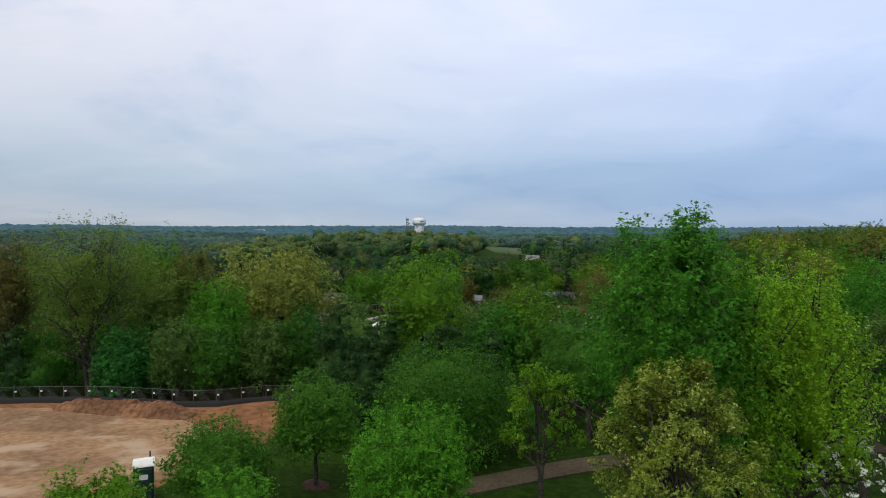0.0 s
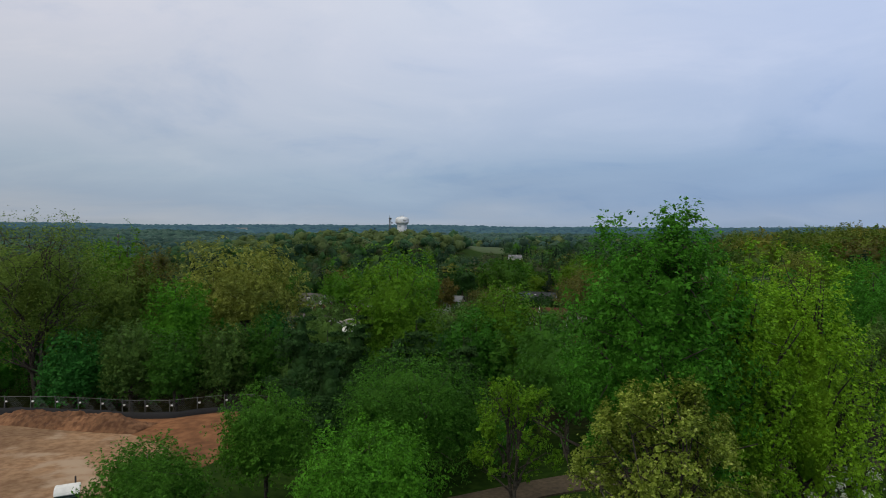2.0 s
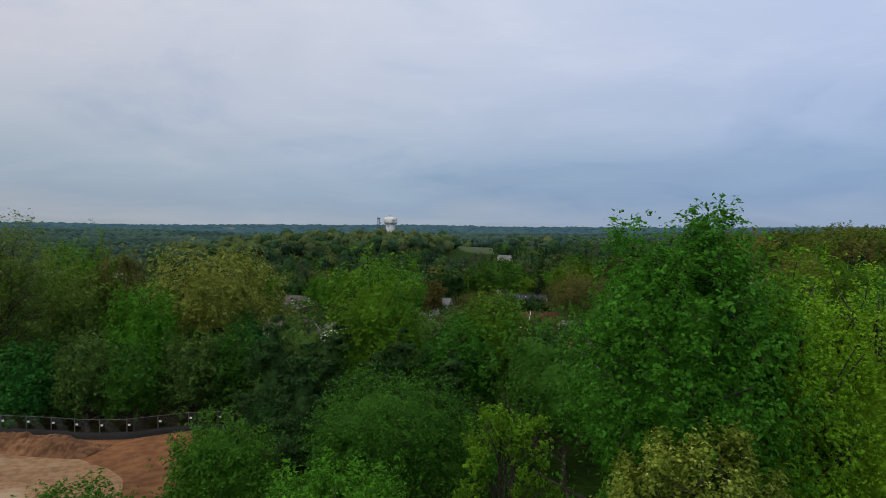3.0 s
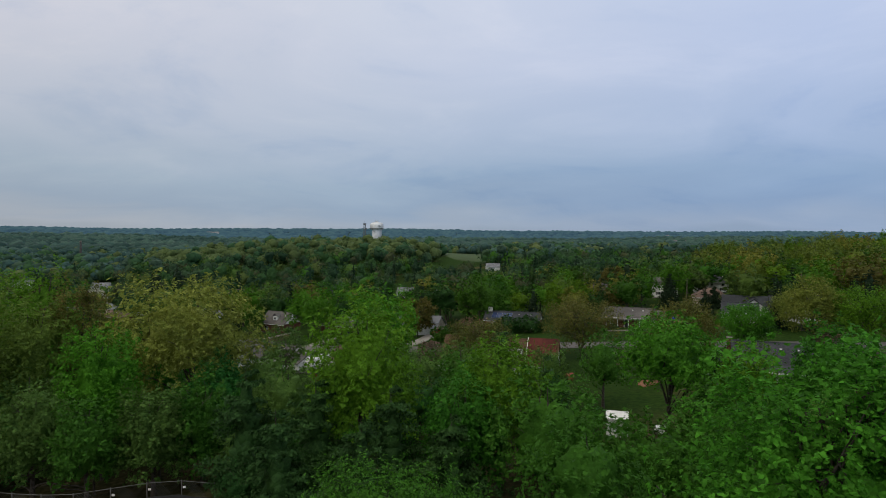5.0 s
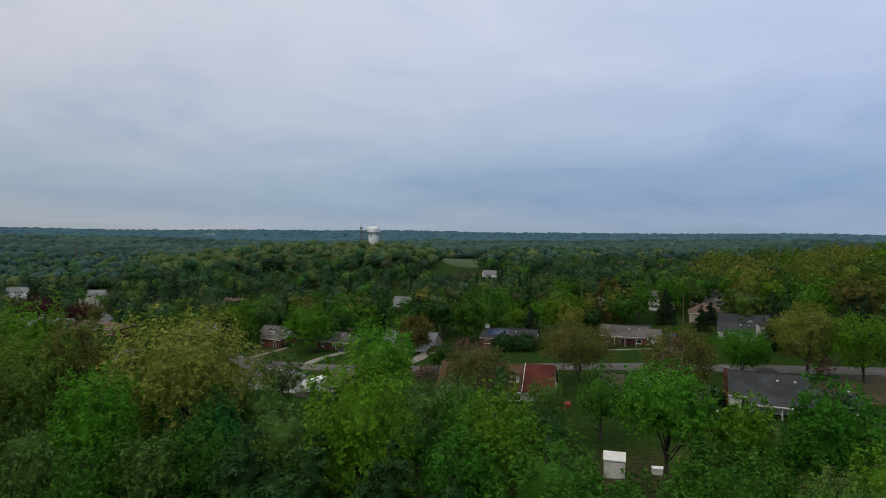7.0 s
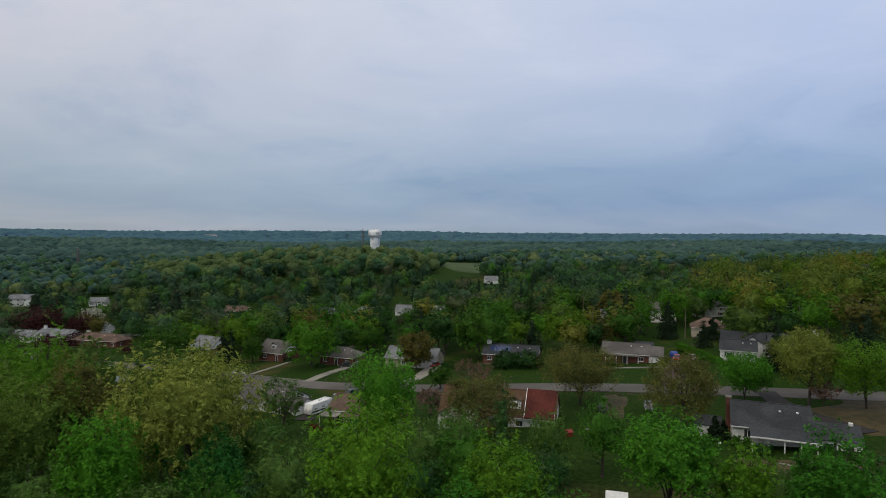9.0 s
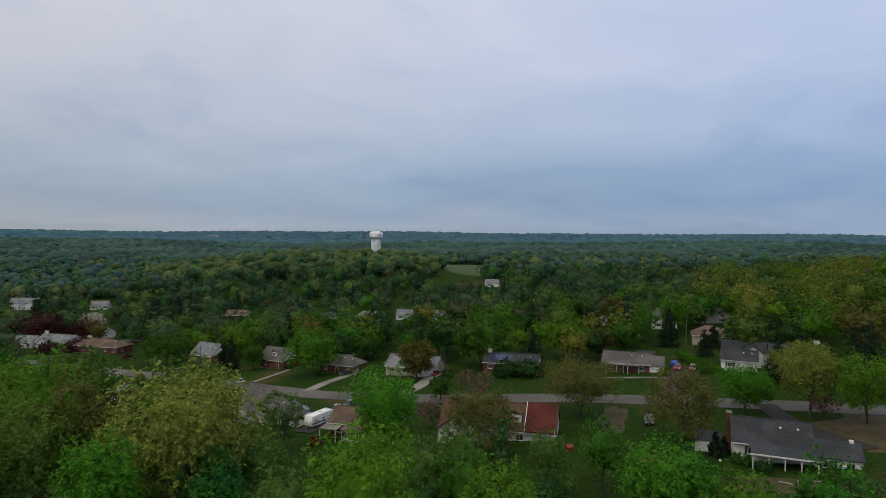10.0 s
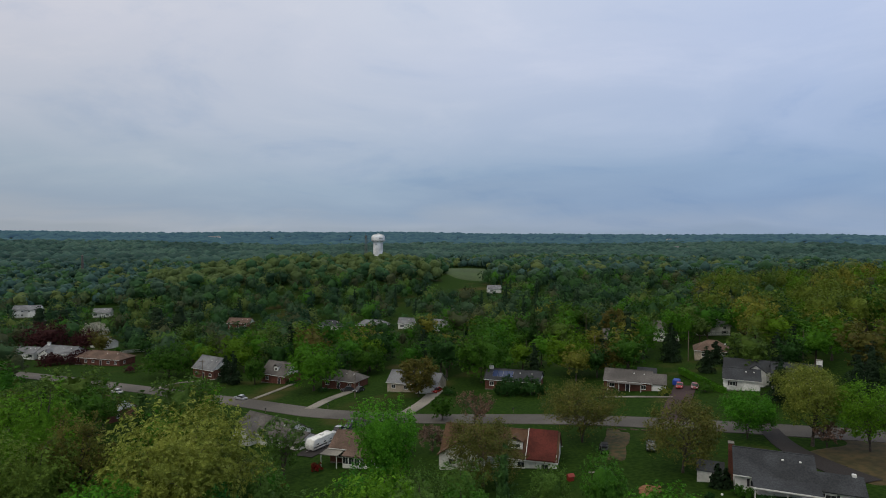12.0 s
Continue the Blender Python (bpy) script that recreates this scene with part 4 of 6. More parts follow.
# ---- the woods and the garden trees, from a few forms each ----
HOUSES = [
    # x, y, turn, width, depth, wall height, roof rise, roof form, wall, roof, chimney (x, y) or None, label
    (64.1, 121.9, -26, 11.6, 9.4, 2.9, 2.7, "gable", "SIDING", "SHINGLE_GREY", None, "white single-storey house with dark grey shingle roof"),
    (68.0, 199.0, -24, 13.0, 9.0, 2.9, 2.2, "gable", "BRICK", "SHINGLE_TAN", None, "red brick ranch house with grey-brown roof"),
    (95.6, 187.5, -28, 9.0, 7.4, 2.9, 2.1, "gable", "SIDING", "SHINGLE_GREY", None, "white house with dark grey roofs and a rear cross wing"),
    (108.4, 183.4, -28, 11.6, 8.4, 3.4, 2.8, "gable", "SIDING", "SHINGLE_GREY", (5.6, 0.4), "white house with tall white chimney"),
    (109.5, 231.0, -24, 11.5, 9.0, 3.2, 2.8, "hip", "SIDING_TAN", "SHINGLE_BROWN", None, "tan house with brown hipped roof"),
    (37.0, 214.5, -20, 17.0, 8.5, 2.9, 2.3, "gable", "BRICK", "SHINGLE_GREY", (-7.3, 0.0), "brick ranch house with roof-mounted solar panels"),
    (6.5, 222.5, -22, 17.0, 9.0, 2.9, 2.8, "gable", "SIDING_TAN", "SHINGLE_PALE", None, "tan ranch house with pale roof beside a concrete drive"),
    (-18.0, 236.0, -26, 13.0, 8.5, 2.9, 2.4, "hip", "BRICK", "SHINGLE_TAN", None, "small brick house with grey-tan roof"),
    (-43.0, 253.0, -32, 11.5, 8.5, 3.2, 3.6, "gable", "BRICK", "SHINGLE_TAN", None, "brick cottage with steep roof and dormer"),
    (-73.0, 270.0, -34, 12.0, 9.0, 3.6, 3.8, "gable", "BRICK", "SHINGLE_PALE", None, "brick cottage with pale grey roof"),
    (-133.0, 310.0, -18, 24.0, 9.5, 3.0, 2.4, "hip", "BRICK", "SHINGLE_BROWN", None, "long brick ranch house with brown roof"),
    (-160.0, 326.0, -18, 19.0, 9.5, 3.2, 2.6, "gable", "SIDING", "SHINGLE_PALE", (-8.0, 0.0), "white ranch house with pale grey roof"),
    (-177.0, 330.0, -18, 12.0, 8.0, 2.8, 2.2, "gable", "SIDING", "SHINGLE_PALE", None, "white garage wing with pale grey roof"),
    (22.4, 147.0, -19, 23.0, 9.0, 3.0, 3.9, "gable", "SIDING", "SHINGLE_OLD", None, "white cottage with steep brown roof and a red end"),
    (-29.8, 176.0, -36, 16.5, 9.0, 2.8, 2.6, "gable", "SIDING", "SHINGLE_TAN", None, "white house with grey roof behind trees"),
    (-4.8, 156.2, -19, 15.0, 8.5, 3.0, 2.2, "gable", "BRICK", "SHINGLE_BROWN", None, "brick house with glazed back porch"),
    (-83.0, 207.0, -30, 11.0, 8.5, 3.0, 3.0, "gable", "BRICK", "SHINGLE_BROWN", None, "house with brown roof among trees"),
    (-17.0, 402.0, -10, 19.0, 9.0, 3.2, 2.6, "hip", "BRICK", "SHINGLE_PALE", None, "brick house with pale hipped roof"),
    (24.0, 374.0, -12, 12.0, 9.0, 3.4, 2.6, "gable", "SIDING", "SHINGLE_PALE", None, "white house with pale roof"),
    (-44.0, 411.0, -10, 14.0, 9.0, 3.2, 2.6, "hip", "SIDING", "SHINGLE_GREY", None, "white house with grey roof"),
    (4.0, 398.0, -10, 10.0, 8.0, 3.2, 2.6, "gable", "SIDING", "SHINGLE_PALE", None, "small white house among trees"),
    (77.0, 536.0, 0, 11.0, 9.0, 3.4, 2.4, "gable", "SIDING", "SHINGLE_PALE", None, "white farmhouse among trees"),
    (-278.0, 500.0, 10, 18.0, 9.0, 5.6, 2.6, "gable", "SIDING", "SHINGLE_PALE", None, "white two-storey house in the wooded suburb"),
    (-220.0, 492.0, 10, 12.0, 9.0, 3.2, 2.6, "gable", "SIDING", "SHINGLE_PALE", None, "white house in the wooded suburb"),
    (-158.0, 362.0, -35, 13.0, 8.0, 3.0, 2.6, "gable", "SIDING", "SHINGLE_PALE", None, "pale grey house behind trees"),
    (88.0, 266.0, -20, 11.0, 8.5, 4.4, 3.0, "gable", "BRICK", "SHINGLE_TAN", None, "brick house in the trees"),
    (112.0, 275.0, -20, 10.0, 8.0, 5.2, 2.6, "gable", "SIDING", "SHINGLE_TAN", None, "pale tall house in the trees"),
    (135.0, 281.0, -20, 13.0, 9.0, 4.6, 2.8, "hip", "SIDING", "SHINGLE_GREY", None, "pale house with slate-blue roof"),
    (-105.0, 434.0, -10, 15.0, 9.0, 3.4, 2.8, "gable", "BRICK", "SHINGLE_BROWN", None, "house with red-brown roof"),
    (110.0, 330.0, -10, 16.0, 8.0, 3.2, 2.4, "gable", "SIDING_TAN", "SHINGLE_TAN", None, "tan ranch house among trees"),
]


def near_line(x, y, line, gap):
    for (ax, ay), (bx, by) in zip(line, line[1:]):
        u = max(0, min(1, ((x - ax) * (bx - ax) + (y - ay) * (by - ay)) / ((bx - ax) ** 2 + (by - ay) ** 2)))
        if math.hypot(x - ax - u * (bx - ax), y - ay - u * (by - ay)) < gap:
            return True
    return False


CLEAR = [(-172, 318, 11), (-150, 306, 9), (-160, 350, 8), (-177, 366, 8), (58, 99, 10), (50, 91, 6), (66, 104, 8), (26, 87, 6), (22, 76, 4), (19, 68, 3), (32, 101, 9), (27, 96, 5), (42, 108, 9), (-16, 380, 8), (-45, 84, 7), (-33, 82, 7), (-24, 80, 7), (-30, 62, 9), (48, 148, 15), (30, 125, 10), (44, 128, 13), (-30, 215, 9), (-55, 236, 10), (66, 176, 14), (85, 200, 9), (72, 106, 12), (60, 185, 9), (98, 218, 12), (88, 150, 10), (-16, 170, 9), (-75, 232, 14), (-100, 262, 12), (-34, 232, 9), (8, 200, 10), (70, 162, 10), (-20, 160, 7)]


def side_of_street(x, y):
    """Metres from the street, positive beyond it as seen from the camera's side."""
    best, sign = 1e9, 1
    for (ax, ay), (bx, by) in zip(STREET, STREET[1:]):
        u = max(0, min(1, ((x - ax) * (bx - ax) + (y - ay) * (by - ay)) / ((bx - ax) ** 2 + (by - ay) ** 2)))
        px, py = x - ax - u * (bx - ax), y - ay - u * (by - ay)
        if math.hypot(px, py) < best:
            best, sign = math.hypot(px, py), 1 if (bx - ax) * py - (by - ay) * px > 0 else -1
    return best * sign


def hides_house(x, y):
    """Whether a tree here would stand in the camera's view of a house."""
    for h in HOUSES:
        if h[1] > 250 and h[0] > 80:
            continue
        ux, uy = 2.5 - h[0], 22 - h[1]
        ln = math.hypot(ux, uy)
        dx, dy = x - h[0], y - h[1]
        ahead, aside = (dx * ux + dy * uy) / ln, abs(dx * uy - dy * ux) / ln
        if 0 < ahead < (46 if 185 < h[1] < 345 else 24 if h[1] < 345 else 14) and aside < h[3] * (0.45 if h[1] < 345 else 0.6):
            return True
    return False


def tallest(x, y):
    """Top tree height that keeps the far houses in the camera's view."""
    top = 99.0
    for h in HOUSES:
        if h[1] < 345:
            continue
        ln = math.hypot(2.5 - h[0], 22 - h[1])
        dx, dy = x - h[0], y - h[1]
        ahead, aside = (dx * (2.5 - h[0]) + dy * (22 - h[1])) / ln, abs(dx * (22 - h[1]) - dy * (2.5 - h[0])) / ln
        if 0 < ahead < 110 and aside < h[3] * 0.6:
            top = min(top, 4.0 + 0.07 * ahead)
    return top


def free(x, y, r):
    # spots in the camera's view of a house stay empty
    if hides_house(x, y):
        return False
    if near_line(x, y, STREET, 7 + 0.3 * r):
        return False
    if any(math.hypot(x - h[0], y - h[1]) < h[3] * 0.55 + r * 0.6 + 1 for h in HOUSES):
        return False
    if any(math.hypot(x - a, y - b) < c + r * 0.3 for a, b, c in CLEAR):
        return False
    return math.hypot((x + 48) / 37, (y - 60) / 28) > 1.05


MIXES = [("maple", 5), ("oak", 3), ("grey", 4), ("yellow", 3), ("olive", 2), ("bronze", 2), ("bright", 2), ("dark", 3)]
POOL = [k for k, c in MIXES for _ in range(c)]
LABELS = {"spring": "light green tree in thin spring leaf", "maple": "mid-green leafy tree", "oak": "deep green leafy tree", "grey": "grey-green tree in thin spring leaf", "yellow": "yellow-green tree in fresh leaf", "olive": "olive-gold tree in catkin",
          "bronze": "bronze-tinged budding tree", "bright": "bright green tree", "dark": "dark green dense tree", "pine": "dark feathery pine", "spruce": "dark narrow spruce"}


def form(seed, leaf, size, lobes, each):
    """A tree of one colour, about 14 m tall."""
    if leaf in ("pine", "spruce"):
        return conifer(seed, 15, 4.4, 0.06, size * 1.2, 12, 8, max(10, each // 2), 0.15, 0.08)
    return broadleaf(seed, 14, 5.0, 0.16, ("round", "oval", "vase")[seed % 3], size, lobes, each, 0.23, 1, 3)


def scatter(tag, spots, size, lobes, each, where, word="tree", reach="mid"):
    rng = random.Random(tag)
    made = {}
    for x, y, h, leaf in spots:
        key = (leaf, rng.randrange(2))
        broad = h / 14 * (1.25 if tag == "gardens" else 1.0)
        m = pose(x, y, ground_z(x, y) - 0.2, 0, 0, rng.uniform(0, 360)) @ Matrix.Diagonal((broad * rng.uniform(0.88, 1.15), broad * rng.uniform(0.88, 1.15), h / 14, 1))
        if key not in made:
            seed = 1000 * len(tag) + 10 * len(made) + key[1]
            ob = plant("conifer" if leaf in ("pine", "spruce") else word, x, y, form(seed, leaf, size, lobes, each), leaf, LABELS[leaf] + " " + where, group=where, reach=reach)
            ob.matrix_basis = m
            made[key] = ob
        else:
            proto = made[key]
            c = copy_thing(proto, Matrix.Identity(4))
            c.matrix_basis = m


def spread(seed, count, x0, x1, y0, y1, gap, hlo, hhi, pool, taken, keep=None):
    rng, out = random.Random(seed), []
    for _ in range(count * 30):
        if len(out) >= count:
            break
        x, y = rng.uniform(x0, x1), rng.uniform(y0, y1)
        if abs(x) > 0.85 * y + 25 or (keep and not keep(x, y)):
            continue
        h = rng.uniform(hlo, hhi)
        if free(x, y, h * 0.3) and all(math.hypot(x - a, y - b) > gap for a, b in taken):
            taken.append((x, y))
            out.append((x, y, h, rng.choice(pool)))
    return out


taken = [(b[1], b[2]) for b in BIG] + [(p[0], p[1]) for p in PINES + SPRUCES]
belt = spread(5, 92, -95, 85, 64, 130, 5.8, 9, 15, [k for k in POOL if k not in ("bronze", "olive")] + ["pine", "grey"], taken, lambda x, y: (x < 38 and (y > 100 - 0.3 * abs(x) or x > 14) and y < 118) or (x >= 38 and y < 92) or x < -64 or (y > 101 and x < -16))
scatter("belt", belt, 0.62, 64, 32, "in the belt of woods", "woodland_tree")
ridge = spread(9, 75, 95, 330, 225, 420, 6.5, 17, 23, ["olive", "spring", "spring", "olive", "grey", "yellow", "spring"], taken, lambda x, y: x > 0.5 * (y - 22))
scatter("ridges", ridge, 0.9, 48, 20, "in woods on the rise", "tall_tree", "garden")
under = spread(6, 75, -75, 75, 60, 122, 4.2, 4, 8, ["maple", "dark", "grey", "oak"], taken, lambda x, y: (y > 66 or x > -3) and (x < 38 or y < 92))
scatter("under", under, 0.55, 40, 32, "low in the woods", "sapling")
gardens = spread(7, 250, -270, 230, 130, 335, 6.2, 10, 18, POOL + ["spruce"] * 2 + ["pine"] * 2 + ["dark"] * 2, taken, lambda x, y: side_of_street(x, y) > 36 or (x < -38 and side_of_street(x, y) < -36))
scatter("gardens", gardens, 0.95, 44, 22, "between the houses", "garden_tree", "garden")

# far woods: crowns of a few dozen leaf clumps each, joined


def far_woods(name, seed, spots, clumps_each, pool, label, wide=0.42):
    """Crowns of leaf sprays on lobed domes, joined by colour."""
    rng = np.random.default_rng(seed)
    n = len(spots)
    x, y, h = (np.array([p[i] for p in spots]) for i in range(3))
    z = np.array([ground_z(p, q) for p, q in zip(x, y)])
    w = h * rng.uniform(0.8, 1.25, n) * wide
    size = np.stack([w, w, h * 0.47], 1)
    base = np.stack([x, y, z + h * 0.52], 1)
    lob = 2
    ld = unit(rng.normal(size=(n, lob, 3)) + np.array([0, 0, 0.3])) * rng.uniform(0.35, 0.62, (n, lob, 1))
    ld[:, 0] = (0, 0, -0.25)
    lc = base[:, None] + ld * size[:, None]
    ls = size[:, None] * rng.uniform(0.42, 0.68, (n, lob, 1))
    ls[:, 0] = size * 0.7
    body = clumps(rng, lc.reshape(-1, 3), ls.reshape(-1, 3), 1, 1, 0.13)
    d = unit(rng.normal(size=(n, clumps_each, 3)) + np.array([0, -0.15, 0.35]))
    which = rng.integers(0, lob, (n, clumps_each))
    c = np.take_along_axis(lc, which[..., None].repeat(3, 2), 1) + d * np.take_along_axis(ls, which[..., None].repeat(3, 2), 1) * rng.uniform(0.85, 1.2, (n, clumps_each, 1))
    nr = unit(d + rng.normal(size=d.shape) * 0.35 + np.array([0, 0, 0.3]))
    s = np.repeat(w, clumps_each) * 1.35 / math.sqrt(clumps_each) * rng.uniform(0.7, 1.3, n * clumps_each)
    sprays = kites(rng, c.reshape(-1, 3), nr.reshape(-1, 3), s, 0.85)
    v, f = join([body, sprays])
    me = mesh_of(name, v, f, leaf_of(pool[0], "far", True), True)
    for k in pool[1:]:
        me.materials.append(leaf_of(k, "far", True))
    faces = len(body[1]) // n
    tint = rng.integers(0, len(pool), n)
    me.polygons.foreach_set("material_index", np.concatenate([np.repeat(tint, faces), np.repeat(tint, clumps_each), np.repeat(tint, clumps_each)]).astype(np.int32))
    return tagged(new(name, me), label, "woods", kind="stuff")


def wedge(seed, count, r0, r1, half, lo, hi, gap=0.0, field=None):
    """Places spread over a sector of the land, evenly by area."""
    rng = random.Random(seed)
    out, cell = [], {}
    for _ in range(count * 12):
        if len(out) >= count:
            break
        r, a = math.sqrt(rng.uniform(r0 * r0, r1 * r1)), radians(rng.uniform(-half, half))
        x, y = r * math.sin(a), r * math.cos(a)
        key = (int(x // gap), int(y // gap)) if gap else None
        if (field and field(x, y)) or (gap and key in cell):
            continue
        if r < 620 and not free(x, y, 4):
            continue
        cell[key] = 1
        # height cut down where a tree would hide a far house from the camera
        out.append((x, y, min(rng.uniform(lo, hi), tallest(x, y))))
    return out


def meadow(x, y):
    # plus a treeless strip towards the camera, so that the meadow shows
    if 500 < y < 650 and 40 < x * 770 / y < 98:
        return True
    return ((x - 74) / 40) ** 2 + ((y - 770) / 175) ** 2 < 1 or ((x - 130) / 27) ** 2 + ((y - 628) / 20) ** 2 < 1


patch("meadow", 74, 770, 38, 170, MEADOW, "pale green open meadow on the hill", "meadow", 0.5, 11, 0, 0.1, 30)
patch("meadow_strip", 130, 628, 26, 18, MEADOW, "pale green strip of meadow", "meadow", 0.4, 12, 0, 0.1, 12)


def tree_stand(name, seed, spots, pool, label, leaves=170):
    """Woods of whole trees, each turned and scaled from a few forms, joined, one colour a tree."""
    rng = np.random.default_rng(seed)
    forms_ = []
    for k in range(9):
        shape = ("round", "oval", "vase", "oval", "round", "dome", "oval", "round", "vase")[k]
        _, (lv, bd) = broadleaf(seed * 50 + k, 14, (5.2, 4.2, 5.4, 3.6, 6.0, 4.8, 4.6, 5.0, 4.2)[k], 0.1, shape, 1.2, leaves // 10, 10, 0.26, 1, 0, 0.0, 0)
        forms_.append((lv, bd))
    cones = [conifer(seed * 60 + k, 15, 3.8, 0.04, 1.3, 9, 7, 5, 0.2)[1] for k in range(3)]
    vs, fs, tint, at = [], [], [], 0
    for x, y, h in spots:
        which = int(rng.integers(len(pool)))
        form = cones[rng.integers(3)] if pool[which] in ("spruce", "pine") else forms_[rng.integers(9)]
        a, k = rng.random() * 6.283, h / 14
        w = k * rng.uniform(1.05, 1.5) if len(form[1][0]) < 70 else k
        c, s_ = math.cos(a) * w, math.sin(a) * w
        turn = np.array([[c, -s_, 0], [s_, c, 0], [0, 0, k]])
        base = np.array([x, y, ground_z(x, y) - 0.3])
        for (v, f), solid in zip(form, (0, 1)):
            vs.append(v @ turn.T + base)
            fs.append(f + at)
            at += len(v)
            tint.append(np.full(len(f), which * 2 + solid))
    me = mesh_of(name, np.concatenate(vs), np.concatenate(fs), leaf_of(pool[0], "suburb"), True)
    me.materials.append(leaf_of(pool[0], "suburb", True))
    for k in pool[1:]:
        me.materials.append(leaf_of(k, "suburb"))
        me.materials.append(leaf_of(k, "suburb", True))
    me.polygons.foreach_set("material_index", np.concatenate(tint).astype(np.int32))
    return tagged(new(name, me), label, "woods", kind="stuff")


tree_stand("suburb_woods", 20, wedge(20, 1300, 300, 620, 39.5, 9, 18, 8.0, meadow), ["far_haze_green", "far_haze_grey", "far_haze_brown", "far_haze_dark", "far_haze_olive", "far_haze_green", "far_haze_grey", "spruce", "far_haze_green", "far_haze_green", "grey", "far_haze_dark", "far_haze_dark", "far_haze_brown", "far_haze_grey", "maple"], "mixed spring trees crowded between far houses")


def on_hill(x, y):
    return ((x + 70) / 190) ** 2 + ((y - 690) / 150) ** 2 < 1


hillside = wedge(21, 5600, 600, 1250, 39.5, 11, 19, 9.0, meadow)
far_woods("hill_woods", 21, [p for p in hillside if on_hill(p[0], p[1])], 30, ["far_haze_olive", "far_haze_olive", "far_haze_olive", "far_haze_olive", "far_haze_green"], "olive-gold spring woods on the hill", 0.58)
# the valley tones put painted haze on these woods too
far_woods("far_woods", 23, [p for p in hillside if not on_hill(p[0], p[1])], 14, ["far_haze_green", "far_haze_grey", "valley", "far_haze_dark", "valley", "far_haze_green", "far_haze_olive"], "mixed green woods beyond the suburb", 0.54)


def canopy(name, seed, spots, wide, tall, mats):
    """Closed woods seen from afar: broad low crowns that touch one another."""
    rng = np.random.default_rng(seed)
    x, y, h = (np.array([p[i] for p in spots]) for i in range(3))
    z = np.array([ground_z(p, q) for p, q in zip(x, y)])
    mass = clumps(rng, np.stack([x, y, z + h * 0.55], 1), np.stack([h * wide, h * wide, h * tall], 1) * rng.uniform(0.55, 1.4, (len(x), 1)), 1, 1, 0.12)
    me = mesh_of(name, *mass, mats[0], True)
    for m in mats[1:]:
        me.materials.append(m)
    # stands of one kind, a few hundred metres wide
    stand = np.array([noise.noise(Vector((p / 190, q / 330, seed))) for p, q in zip(x, y)]) + rng.normal(size=len(x)) * 0.16
    me.polygons.foreach_set("material_index", np.repeat(np.clip((stand * 2.6 + 0.5) * len(mats), 0, len(mats) - 1).astype(np.int32), 20))
    return new(name, me)


# distance haze is painted in through the valley tones
tagged(canopy("distant_woods", 22, wedge(22, 11000, 1150, 2300, 40, 11, 18, 9), 0.72, 0.5, [leaf_of(k, "far") for k in ("valley_haze_dark", "valley", "valley_haze_light")]), "distant woods in the valley, painted blue-green for haze", "woods", kind="stuff")


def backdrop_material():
    """Far hills, with haze put in as a pale blue emission."""
    m, n, l, b = material("far_hills_haze_glow", 1.0, 0.0, 0.0)
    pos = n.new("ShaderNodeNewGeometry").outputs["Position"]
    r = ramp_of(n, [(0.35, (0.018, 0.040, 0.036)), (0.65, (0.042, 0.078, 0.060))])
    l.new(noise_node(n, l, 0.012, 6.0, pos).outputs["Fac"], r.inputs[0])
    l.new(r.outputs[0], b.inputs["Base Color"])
    # painted haze: the hills themselves give off no light
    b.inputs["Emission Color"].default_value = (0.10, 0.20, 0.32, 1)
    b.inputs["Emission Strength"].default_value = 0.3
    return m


tagged(canopy("backdrop", 31, wedge(31, 8000, 2250, 4500, 40, 12, 19, 14), 1.15, 0.5, [backdrop_material()]), "wooded hills on the skyline with added blue haze glow", "distant hills", kind="structure")

# ---- houses ----
MATS = {"SIDING": SIDING, "SIDING_TAN": SIDING_TAN, "BRICK": BRICK, "SHINGLE_GREY": SHINGLE_GREY, "SHINGLE_TAN": SHINGLE_TAN, "SHINGLE_PALE": SHINGLE_PALE, "SHINGLE_RED": SHINGLE_RED, "SHINGLE_OLD": SHINGLE_OLD, "SHINGLE_BROWN": SHINGLE_BROWN}


def window(parent, x, y, z, w, h, side, shutters=False):
    """A framed window on a wall; side: the wall's outward turn about z."""
    pane_bm = box(0, 0, 0, w - 0.12, 0.05, h - 0.12)
    fr = box(0, -0.03, 0, w, 0.07, 0.07)
    box(0, -0.03, h - 0.19, w, 0.07, 0.07, bm=fr)
    for sx in (-1, 0, 1):
        box(sx * (w / 2 - 0.035), -0.03, 0, 0.07 if sx else 0.04, 0.07, h - 0.12, bm=fr)
    win = child("window", None, parent)
    win.matrix_basis = pose(x, y, z, 0, 0, side)
    part("window_frame", fr, TRIM, win)
    part("pane", pane_bm, GLASS, win)
    part("sill", box(0, -0.08, -0.1, w + 0.16, 0.16, 0.07), TRIM, win)
    if shutters:
        for sx in (-1, 1):
            part("shutter", box(sx * (w / 2 + 0.24), -0.03, -0.04, 0.4, 0.05, h), SHUTTER, win)
    return win


def door(parent, x, y, z, w, h, side, mat):
    d = part("door", box(0, -0.03, 0, w, 0.07, h, 0.01), mat, parent)
    d.matrix_basis = pose(x, y, z, 0, 0, side)
    part("door_frame", box(0, 0.01, 0, w + 0.24, 0.06, h + 0.12), TRIM, d)
    part("door_handle", box(w * 0.38, -0.09, h * 0.48, 0.05, 0.05, 0.12), STEEL, d)
    return d


